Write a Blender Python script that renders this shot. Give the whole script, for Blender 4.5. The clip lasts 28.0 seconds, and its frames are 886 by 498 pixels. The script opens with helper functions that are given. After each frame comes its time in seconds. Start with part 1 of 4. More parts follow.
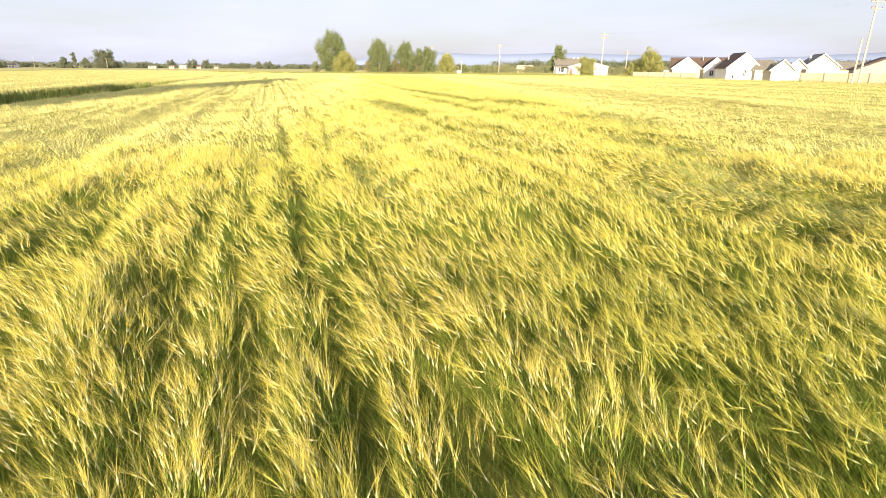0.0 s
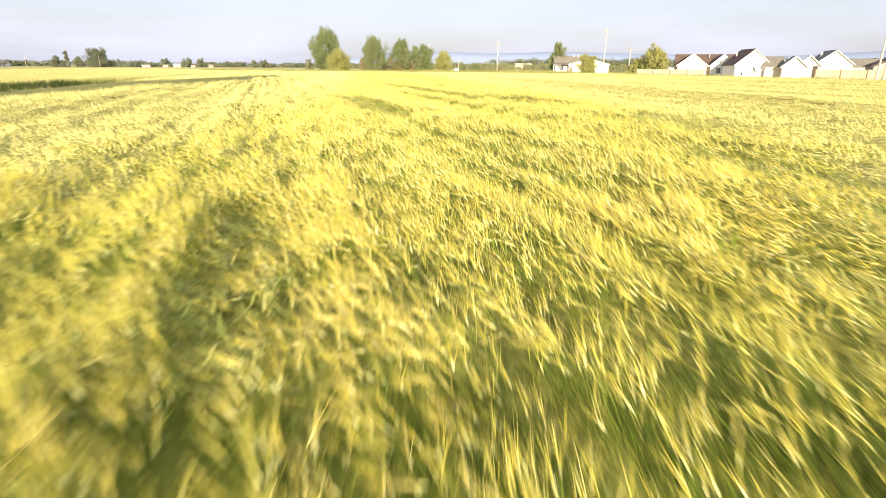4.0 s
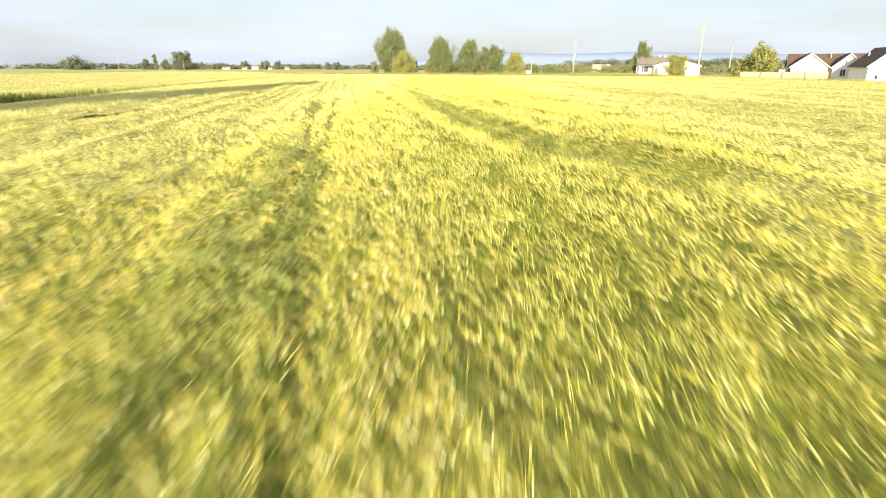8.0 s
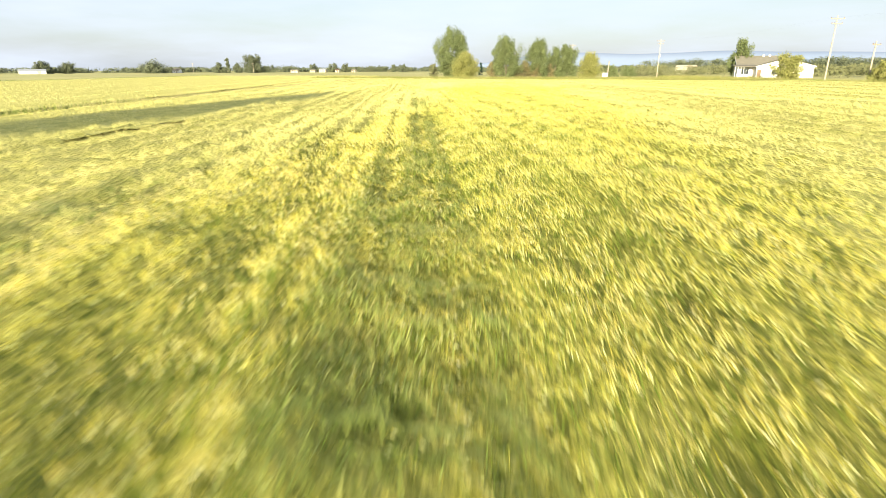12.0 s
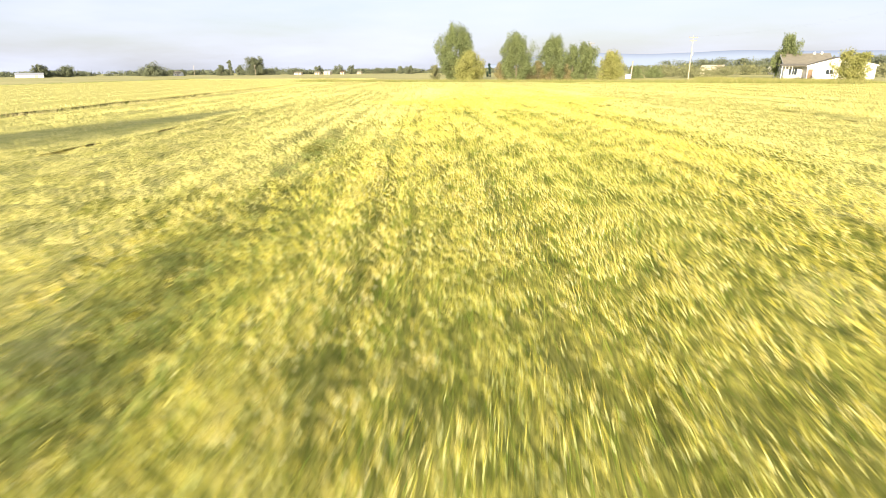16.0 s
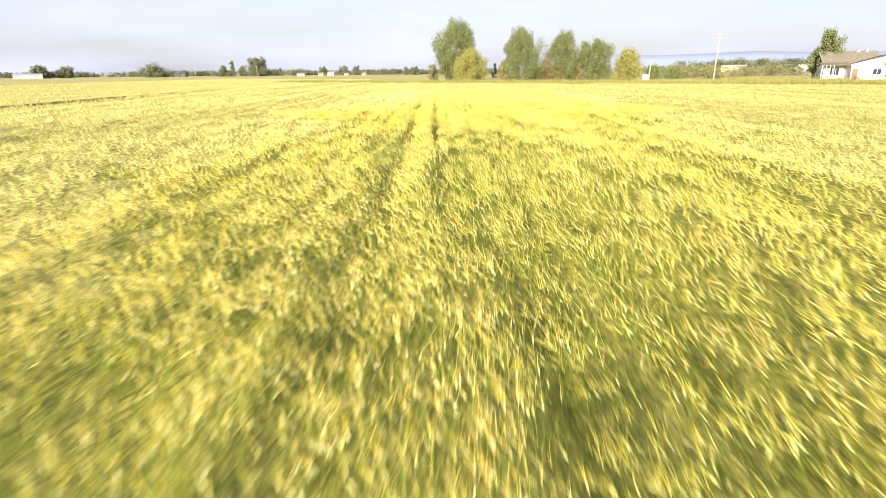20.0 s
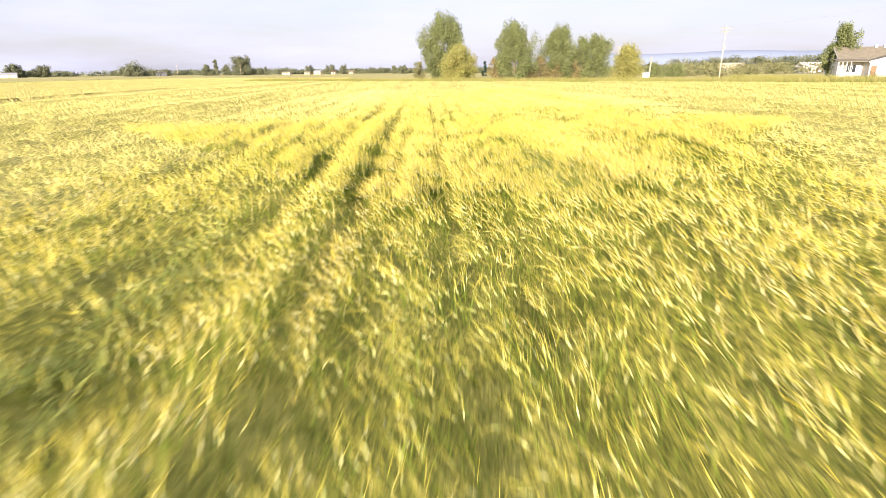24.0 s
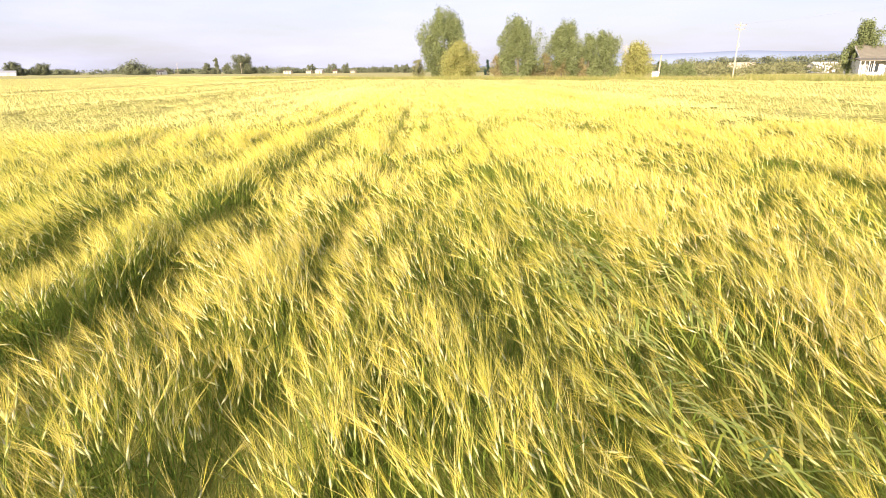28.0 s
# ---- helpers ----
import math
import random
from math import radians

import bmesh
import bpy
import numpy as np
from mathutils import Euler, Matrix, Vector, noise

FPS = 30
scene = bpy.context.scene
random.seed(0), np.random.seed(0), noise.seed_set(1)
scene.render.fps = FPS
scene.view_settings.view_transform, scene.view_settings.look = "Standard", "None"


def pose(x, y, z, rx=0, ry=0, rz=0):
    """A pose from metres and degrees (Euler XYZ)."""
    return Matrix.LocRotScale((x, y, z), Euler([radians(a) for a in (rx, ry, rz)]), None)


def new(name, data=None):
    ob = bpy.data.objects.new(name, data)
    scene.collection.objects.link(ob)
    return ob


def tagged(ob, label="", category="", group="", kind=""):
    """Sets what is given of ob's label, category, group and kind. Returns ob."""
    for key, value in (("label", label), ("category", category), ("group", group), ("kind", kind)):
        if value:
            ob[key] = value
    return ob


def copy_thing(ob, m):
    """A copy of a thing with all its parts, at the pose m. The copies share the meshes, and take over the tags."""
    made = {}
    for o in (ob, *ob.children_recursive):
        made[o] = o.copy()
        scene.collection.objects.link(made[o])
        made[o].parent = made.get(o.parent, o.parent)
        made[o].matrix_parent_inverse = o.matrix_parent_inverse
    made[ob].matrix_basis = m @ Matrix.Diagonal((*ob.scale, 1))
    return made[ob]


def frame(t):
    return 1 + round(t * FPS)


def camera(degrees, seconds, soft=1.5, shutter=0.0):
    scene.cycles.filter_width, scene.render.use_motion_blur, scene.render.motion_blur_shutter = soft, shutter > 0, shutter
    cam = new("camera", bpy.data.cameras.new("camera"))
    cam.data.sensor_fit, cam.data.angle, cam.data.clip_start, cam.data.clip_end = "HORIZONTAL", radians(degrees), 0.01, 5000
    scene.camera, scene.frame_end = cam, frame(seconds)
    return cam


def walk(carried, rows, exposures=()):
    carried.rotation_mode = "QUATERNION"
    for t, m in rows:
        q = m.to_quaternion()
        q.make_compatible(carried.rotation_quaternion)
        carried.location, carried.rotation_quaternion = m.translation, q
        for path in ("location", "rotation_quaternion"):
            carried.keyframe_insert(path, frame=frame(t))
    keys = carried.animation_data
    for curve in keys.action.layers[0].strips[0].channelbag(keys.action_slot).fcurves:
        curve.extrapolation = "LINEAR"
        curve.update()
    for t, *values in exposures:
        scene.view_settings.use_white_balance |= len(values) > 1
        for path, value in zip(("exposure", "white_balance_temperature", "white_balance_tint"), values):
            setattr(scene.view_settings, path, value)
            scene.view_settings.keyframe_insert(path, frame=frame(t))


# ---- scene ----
# the flight: seconds, x, y, z, yaw, pitch, roll
PATH = (
    (0, 0.000, 0.000, 2.302, -0.00, -18.15, -0.34),
    (0.5, 0.002, -0.013, 2.225, 0.00, -18.16, -0.34),
    (1, 0.006, 0.066, 2.136, -0.00, -18.19, -0.32),
    (1.5, 0.022, 0.425, 2.076, -0.02, -18.22, -0.30),
    (2, 0.031, 1.058, 2.045, -0.08, -18.21, -0.30),
    (2.5, 0.046, 1.906, 2.003, -0.13, -18.21, -0.31),
    (3, 0.073, 2.919, 1.958, -0.18, -18.22, -0.33),
    (3.5, 0.145, 4.049, 1.927, -0.12, -18.24, -0.33),
    (4, 0.233, 5.270, 1.907, -0.25, -18.24, -0.32),
    (4.5, 0.307, 6.576, 1.910, -0.44, -18.26, -0.31),
    (5, 0.399, 7.834, 1.928, 0.03, -18.25, -0.28),
    (5.5, 0.505, 9.120, 1.960, 1.01, -18.24, -0.26),
    (6, 0.620, 10.513, 2.006, 2.35, -18.23, -0.27),
    (6.5, 0.742, 12.089, 2.065, 3.89, -18.23, -0.29),
    (7, 0.866, 13.927, 2.137, 5.49, -18.22, -0.27),
    (7.5, 0.957, 15.921, 2.216, 6.51, -18.19, -0.20),
    (8, 1.020, 18.019, 2.310, 6.94, -18.17, -0.10),
    (8.5, 1.037, 20.175, 2.418, 7.13, -18.13, -0.03),
    (9, 1.030, 22.367, 2.493, 7.28, -18.09, 0.03),
    (9.5, 0.978, 24.625, 2.569, 8.49, -18.06, 0.07),
    (10, 0.893, 26.959, 2.617, 11.14, -18.02, 0.08),
    (10.5, 0.766, 29.285, 2.650, 12.04, -18.01, 0.10),
    (11, 0.606, 31.645, 2.667, 13.10, -18.02, 0.14),
    (11.5, 0.388, 34.095, 2.684, 13.45, -18.04, 0.18),
    (12, 0.101, 36.667, 2.726, 13.76, -18.03, 0.23),
    (12.5, -0.244, 39.249, 2.794, 13.96, -18.00, 0.27),
    (13, -0.586, 41.888, 2.828, 14.15, -17.99, 0.29),
    (13.5, -0.927, 44.554, 2.839, 14.31, -17.99, 0.29),
    (14, -1.268, 47.220, 2.838, 14.45, -18.00, 0.30),
    (14.5, -1.610, 49.859, 2.835, 14.57, -18.00, 0.33),
    (15, -1.956, 52.442, 2.841, 14.67, -17.96, 0.37),
    (15.5, -2.269, 54.972, 2.833, 14.73, -17.93, 0.45),
    (16, -2.541, 57.395, 2.805, 14.81, -17.90, 0.52),
    (16.5, -2.758, 59.724, 2.779, 14.91, -17.88, 0.58),
    (17, -2.920, 61.880, 2.744, 14.99, -17.84, 0.63),
    (17.5, -3.039, 63.905, 2.686, 15.09, -17.82, 0.66),
    (18, -3.129, 65.771, 2.631, 15.23, -17.80, 0.64),
    (18.5, -3.230, 67.530, 2.598, 15.36, -17.77, 0.62),
    (19, -3.349, 69.300, 2.567, 15.48, -17.77, 0.59),
    (19.5, -3.485, 70.958, 2.505, 15.60, -17.78, 0.55),
    (20, -3.646, 72.489, 2.422, 15.74, -17.77, 0.51),
    (20.5, -3.877, 73.994, 2.346, 15.89, -17.78, 0.49),
    (21, -4.144, 75.366, 2.271, 16.02, -17.79, 0.47),
    (21.5, -4.428, 76.657, 2.222, 15.94, -17.80, 0.47),
    (22, -4.715, 77.904, 2.193, 15.65, -17.83, 0.47),
    (22.5, -4.996, 79.128, 2.176, 15.26, -17.85, 0.49),
    (23, -5.264, 80.352, 2.165, 14.90, -17.87, 0.52),
    (23.5, -5.509, 81.596, 2.151, 14.69, -17.88, 0.55),
    (24, -5.724, 82.883, 2.126, 14.73, -17.87, 0.56),
    (24.5, -5.945, 84.153, 2.095, 14.77, -17.84, 0.56),
    (25, -6.157, 85.404, 2.030, 14.82, -17.84, 0.55),
    (25.5, -6.355, 86.647, 1.967, 14.85, -17.85, 0.53),
    (26, -6.525, 87.781, 1.951, 14.87, -17.82, 0.52),
    (26.5, -6.563, 88.405, 1.902, 14.92, -17.82, 0.48),
    (27, -6.498, 88.587, 1.830, 15.00, -17.83, 0.43),
    (27.5, -6.453, 88.618, 1.800, 15.07, -17.86, 0.38),
    (28, -6.454, 88.598, 1.825, 15.08, -17.90, 0.38),
)
cam = camera(77.45, 28.0, soft=0.9, shutter=0.75)
walk(cam, [(t, pose(x, y, z, 90 + pitch, roll, yaw)) for t, x, y, z, yaw, pitch, roll in PATH], exposures=[
    (0.0, 1.32, 6500, 15), (4.0, 1.32, 6500, 14), (8.0, 1.34, 6500, 6), (11.0, 1.36, 6500, 3), (14.5, 1.36, 6500, 5), (17.0, 1.38, 6500, 13), (21.0, 1.37, 6500, 14), (25.0, 1.37, 6500, 20), (28.0, 1.37, 6500, 20)])

# ---- sky and sun: a low evening sun behind the flight ----
SUN_ELEVATION, SUN_HEADING = 12.0, 2.0   # degrees up; the light travels this many degrees left of +y
world = bpy.data.worlds.new("sky")
scene.world = world
world.use_nodes = True
wn, wl = world.node_tree.nodes, world.node_tree.links
wn.clear()
sky = wn.new("ShaderNodeTexSky")
sky.sky_type = "NISHITA"
sky.sun_disc = False
sky.sun_elevation = radians(SUN_ELEVATION)
sky.sun_rotation = radians(180.0 - SUN_HEADING)
sky.air_density, sky.dust_density, sky.ozone_density = 1.0, 1.6, 1.0
# thin high cloud, drawn out sideways
coord = wn.new("ShaderNodeTexCoord")
stretch = wn.new("ShaderNodeMapping")
stretch.inputs["Scale"].default_value = (1.6, 1.6, 9.0)
cloud = wn.new("ShaderNodeTexNoise")
cloud.inputs["Scale"].default_value, cloud.inputs["Detail"].default_value = 1.7, 6.0
cloud.inputs["Roughness"].default_value = 0.55
veil = wn.new("ShaderNodeMapRange")
veil.inputs["From Min"].default_value, veil.inputs["From Max"].default_value = 0.36, 0.72
veil.inputs["To Min"].default_value, veil.inputs["To Max"].default_value = 0.52, 0.92
tint = wn.new("ShaderNodeMix")
tint.data_type = "RGBA"
tint.inputs["B"].default_value = (6.2, 6.55, 7.9, 1)
back = wn.new("ShaderNodeBackground")
back.inputs["Strength"].default_value = 0.060
wout = wn.new("ShaderNodeOutputWorld")
wl.new(coord.outputs["Generated"], stretch.inputs["Vector"])
wl.new(stretch.outputs["Vector"], cloud.inputs["Vector"])
wl.new(cloud.outputs["Fac"], veil.inputs["Value"])
wl.new(veil.outputs["Result"], tint.inputs["Factor"])
wl.new(sky.outputs["Color"], tint.inputs["A"])
wl.new(tint.outputs["Result"], back.inputs["Color"])
wl.new(back.outputs["Background"], wout.inputs["Surface"])

sun_data = bpy.data.lights.new("sun", "SUN")
sun_data.energy, sun_data.angle, sun_data.color = 5.0, radians(0.6), (1.0, 0.86, 0.62)
sun = new("sun", sun_data)
_e, _h = radians(SUN_ELEVATION), radians(SUN_HEADING)
SUN_WAY = Vector((-math.sin(_h) * math.cos(_e), math.cos(_h) * math.cos(_e), -math.sin(_e)))
sun.rotation_euler = SUN_WAY.to_track_quat("-Z", "Y").to_euler()

# ---- tools ----
def material(name, rough=0.8, metal=0.0):
    m = bpy.data.materials.new(name)
    m.use_nodes = True
    b = m.node_tree.nodes["Principled BSDF"]
    b.inputs["Roughness"].default_value, b.inputs["Metallic"].default_value = rough, metal
    b.inputs["Specular IOR Level"].default_value = 0.25
    return m, m.node_tree.nodes, m.node_tree.links, b


def noise_node(nodes, links, scale, detail=3.0, stretch=(1, 1, 1), turn=0.0, coords="Object"):
    tc, mp, nz = nodes.new("ShaderNodeTexCoord"), nodes.new("ShaderNodeMapping"), nodes.new("ShaderNodeTexNoise")
    mp.vector_type = "TEXTURE"   # turned first, then stretched
    mp.inputs["Scale"].default_value, mp.inputs["Rotation"].default_value = [1 / k for k in stretch], (0, 0, radians(turn))
    nz.inputs["Scale"].default_value, nz.inputs["Detail"].default_value = scale, detail
    links.new(tc.outputs[coords], mp.inputs["Vector"])
    links.new(mp.outputs["Vector"], nz.inputs["Vector"])
    return nz.outputs["Fac"]


def ramp(nodes, links, value, stops):
    r = nodes.new("ShaderNodeValToRGB")
    while len(r.color_ramp.elements) < len(stops):
        r.color_ramp.elements.new(0.5)
    for e, (p, c) in zip(r.color_ramp.elements, stops):
        e.position, e.color = p, (*c, 1)
    links.new(value, r.inputs["Fac"])
    return r.outputs["Color"]


def mixed(nodes, links, a, b, fac, how="MIX"):
    m = nodes.new("ShaderNodeMix")
    m.data_type, m.blend_type = "RGBA", how
    for sock, v in (("A", a), ("B", b), ("Factor", fac)):
        if isinstance(v, (tuple, list)):
            m.inputs[sock].default_value = (*v, 1)
        elif isinstance(v, (int, float)):
            m.inputs[sock].default_value = v
        else:
            links.new(v, m.inputs[sock])
    return m.outputs["Result"]


def bump(nodes, links, bsdf, value, strength, distance):
    b = nodes.new("ShaderNodeBump")
    b.inputs["Strength"].default_value, b.inputs["Distance"].default_value = strength, distance
    links.new(value, b.inputs["Height"])
    links.new(b.outputs["Normal"], bsdf.inputs["Normal"])


def two_tone(name, dark, light, scale, rough=0.8, bump_size=0.0, stretch=(1, 1, 1), fine=None, metal=0.0):
    m, n, l, b = material(name, rough, metal)
    coarse = noise_node(n, l, scale, 4, stretch)
    col = ramp(n, l, coarse, [(0.3, dark), (0.7, light)])
    small = noise_node(n, l, fine or scale * 14, 3, stretch)
    col = mixed(n, l, col, ramp(n, l, small, [(0.3, (0.72, 0.72, 0.72)), (0.7, (1.12, 1.12, 1.12))]), 1.0, "MULTIPLY")
    l.new(col, b.inputs["Base Color"])
    if bump_size:
        bump(n, l, b, small, 0.6, bump_size)
    return m


def part(name, bm, mat, parent=None, label=""):
    me = bpy.data.meshes.new(name)
    bm.normal_update()
    bm.to_mesh(me)
    bm.free()
    for m in mat if isinstance(mat, (list, tuple)) else [mat]:
        me.materials.append(m)
    ob = new(name, me)
    ob.parent = parent
    if label:
        tagged(ob, label)
    return ob


def array_mesh(name, verts, faces, mats, which=None, smooth=False):
    """A mesh out of numpy arrays; faces are all of one corner count."""
    me = bpy.data.meshes.new(name)
    verts, faces = np.asarray(verts, np.float32), np.asarray(faces, np.int32)
    k = faces.shape[1]
    me.vertices.add(len(verts))
    me.vertices.foreach_set("co", verts.ravel())
    me.loops.add(faces.size)
    me.loops.foreach_set("vertex_index", faces.ravel())
    me.polygons.add(len(faces))
    me.polygons.foreach_set("loop_start", np.arange(0, faces.size, k, dtype=np.int32))
    for m in mats:
        me.materials.append(m)
    if which is not None:
        me.polygons.foreach_set("material_index", np.asarray(which, np.int32))
    if smooth:
        me.polygons.foreach_set("use_smooth", np.ones(len(faces), bool))
    me.update(calc_edges=True)
    return me


def add_box(bm, x0, x1, y0, y1, z0, z1, turn=None):
    vs = [bm.verts.new((x, y, z)) for z in (z0, z1) for x, y in ((x0, y0), (x1, y0), (x1, y1), (x0, y1))]
    for f in ((3, 2, 1, 0), (4, 5, 6, 7), (0, 1, 5, 4), (1, 2, 6, 5), (2, 3, 7, 6), (3, 0, 4, 7)):
        bm.faces.new([vs[i] for i in f])
    if turn is not None:
        bmesh.ops.transform(bm, matrix=turn, verts=vs)
    return vs


def box(x0, x1, y0, y1, z0, z1, bevel=0.0):
    bm = bmesh.new()
    add_box(bm, x0, x1, y0, y1, z0, z1)
    if bevel:
        bmesh.ops.bevel(bm, geom=bm.edges[:], offset=bevel, segments=1, affect="EDGES")
    return bm


def add_tube(bm, points, radii, sides=8):
    rings = []
    for i, (p, r) in enumerate(zip(points, radii)):
        p, r = Vector(p), float(r)
        d = (Vector(points[min(i + 1, len(points) - 1)]) - Vector(points[max(i - 1, 0)])).normalized()
        a = d.orthogonal().normalized()
        b = d.cross(a)
        rings.append([bm.verts.new(p + r * (math.cos(k * math.tau / sides) * a + math.sin(k * math.tau / sides) * b)) for k in range(sides)])
    for q, w in zip(rings, rings[1:]):
        # match the start of the rings, so that the skin doesn't twist
        s = min(range(sides), key=lambda k: (w[k].co - q[0].co).length)
        for k in range(sides):
            bm.faces.new((q[k], q[(k + 1) % sides], w[(k + 1 + s) % sides], w[(k + s) % sides]))
    bm.faces.new(rings[0][::-1])
    bm.faces.new(rings[-1])


def tube(points, radii, sides=8):
    bm = bmesh.new()
    add_tube(bm, points, radii, sides)
    return bm


# smooth random fields over the plan
def _lattice(ix, iy, seed):
    h = (ix.astype(np.int64) * 374761393 + iy.astype(np.int64) * 668265263 + seed * 144665) & 0x7FFFFFFF
    h = ((h ^ (h >> 13)) * 1274126177) & 0x7FFFFFFF
    return ((h ^ (h >> 16)) & 0xFFFF) / 65535.0


def field_noise(x, y, size, seed=0, octaves=2):
    total, gain, norm = 0.0, 1.0, 0.0
    for o in range(octaves):
        u, v = np.asarray(x) / size * 2 ** o, np.asarray(y) / size * 2 ** o
        iu, iv = np.floor(u), np.floor(v)
        fu, fv = u - iu, v - iv
        fu, fv = fu * fu * (3 - 2 * fu), fv * fv * (3 - 2 * fv)
        a, b = _lattice(iu, iv, seed + o), _lattice(iu + 1, iv, seed + o)
        c, d = _lattice(iu, iv + 1, seed + o), _lattice(iu + 1, iv + 1, seed + o)
        total = total + gain * ((a * (1 - fu) + b * fu) * (1 - fv) + (c * (1 - fu) + d * fu) * fv)
        norm += gain
        gain *= 0.5
    return total / norm

# ---- materials ----
ROWS = 16.8   # degrees left of +y along which the field was drilled


def plant_material(name, stops, patch, through_light, rough=0.55, clump=0.0):
    """Leaf-like: colour varies plant by plant, and in patches of the field; some light comes through."""
    m, n, l, b = material(name, rough)
    b.inputs["Specular IOR Level"].default_value = 0.1
    geo = n.new("ShaderNodeNewGeometry")
    col = ramp(n, l, geo.outputs["Random Per Island"], stops)
    spread = noise_node(n, l, 0.8, 4, (1.0, 0.14, 1.0), ROWS)
    col = mixed(n, l, col, patch, ramp(n, l, spread, [(0.40, (0, 0, 0)), (0.72, (0.75, 0.75, 0.75))]))
    if clump:
        tufts = noise_node(n, l, 4.2, 4, (1.0, 0.6, 1.0), ROWS)
        col = mixed(n, l, col, patch, ramp(n, l, tufts, [(0.46, (0, 0, 0)), (0.62, (clump, clump, clump))]))
    l.new(col, b.inputs["Base Color"])
    if through_light:
        t, add, out = n.new("ShaderNodeBsdfTranslucent"), n.new("ShaderNodeMixShader"), n["Material Output"]
        add.inputs["Fac"].default_value = through_light
        l.new(col, t.inputs["Color"])
        l.new(b.outputs["BSDF"], add.inputs[1])
        l.new(t.outputs["BSDF"], add.inputs[2])
        l.new(add.outputs["Shader"], out.inputs["Surface"])
    return m


MAT_EAR = plant_material("barley_ear", [(0.0, (0.50, 0.53, 0.20)), (0.5, (0.66, 0.65, 0.32)), (1.0, (0.80, 0.76, 0.46))], (0.44, 0.49, 0.17), 0.12, clump=0.4)
MAT_AWN = plant_material("barley_awn", [(0.0, (0.58, 0.475, 0.035)), (0.5, (0.71, 0.595, 0.14)), (1.0, (0.83, 0.715, 0.33))], (0.49, 0.475, 0.08), 0.25, clump=0.65)
# awns away from the flight: washed-out distance glare mixed into the colour
MAT_GLAREAWN = plant_material("glare_awn", [(0.0, (0.61, 0.55, 0.17)), (0.5, (0.715, 0.65, 0.25)), (1.0, (0.80, 0.73, 0.35))], (0.57, 0.55, 0.18), 0.25, clump=0.45)
MAT_LEAF = plant_material("barley_leaf", [(0.0, (0.11, 0.17, 0.025)), (0.5, (0.20, 0.27, 0.04)), (0.85, (0.31, 0.335, 0.06)), (1.0, (0.46, 0.41, 0.10))], (0.16, 0.225, 0.033), 0.3)
MAT_LODGED = plant_material("lodged_stem", [(0.0, (0.20, 0.27, 0.06)), (0.5, (0.40, 0.44, 0.11)), (0.8, (0.56, 0.54, 0.15)), (1.0, (0.68, 0.61, 0.22))], (0.26, 0.32, 0.07), 0.2)
MAT_TREE = plant_material("poplar_leaf", [(0.0, (0.13, 0.165, 0.07)), (0.5, (0.18, 0.22, 0.095)), (1.0, (0.25, 0.285, 0.135))], (0.20, 0.235, 0.105), 0.3)
MAT_WILLOW = plant_material("willow_leaf", [(0.0, (0.23, 0.25, 0.08)), (0.5, (0.30, 0.31, 0.105)), (1.0, (0.38, 0.37, 0.14))], (0.33, 0.32, 0.115), 0.3)
MAT_THICKET = plant_material("thicket_leaf", [(0.0, (0.16, 0.175, 0.085)), (0.5, (0.20, 0.21, 0.105)), (1.0, (0.25, 0.25, 0.13))], (0.22, 0.22, 0.11), 0.25)
MAT_VERGE = plant_material("verge_weed", [(0.0, (0.21, 0.23, 0.06)), (0.5, (0.31, 0.31, 0.10)), (0.85, (0.42, 0.38, 0.16)), (1.0, (0.52, 0.44, 0.22))], (0.26, 0.28, 0.08), 0.2)
MAT_DRYLEAF = plant_material("rusty_leaf", [(0.0, (0.19, 0.165, 0.08)), (0.5, (0.26, 0.22, 0.115)), (1.0, (0.33, 0.27, 0.15))], (0.20, 0.20, 0.085), 0.25)
MAT_SPRUCE = plant_material("spruce_needle", [(0.0, (0.012, 0.028, 0.022)), (0.6, (0.02, 0.045, 0.035)), (1.0, (0.03, 0.06, 0.04))], (0.02, 0.04, 0.03), 0.05)
# leaf green greyed in the colour itself, for the haze of distance
MAT_FARTREE = plant_material("hazed_leaf", [(0.0, (0.115, 0.135, 0.085)), (0.5, (0.135, 0.155, 0.10)), (1.0, (0.16, 0.18, 0.115))], (0.145, 0.16, 0.105), 0.2)
MAT_GRASS = plant_material("verge_grass", [(0.0, (0.10, 0.16, 0.03)), (0.5, (0.20, 0.25, 0.05)), (1.0, (0.40, 0.36, 0.12))], (0.14, 0.20, 0.04), 0.25)
MAT_DRYGRASS = plant_material("dry_grass", [(0.0, (0.38, 0.33, 0.15)), (0.5, (0.50, 0.44, 0.22)), (1.0, (0.60, 0.53, 0.30))], (0.36, 0.36, 0.13), 0.2)
MAT_BARK = two_tone("bark", (0.12, 0.10, 0.07), (0.24, 0.20, 0.15), 3.0, 0.9, 0.01, (1, 1, 0.25))


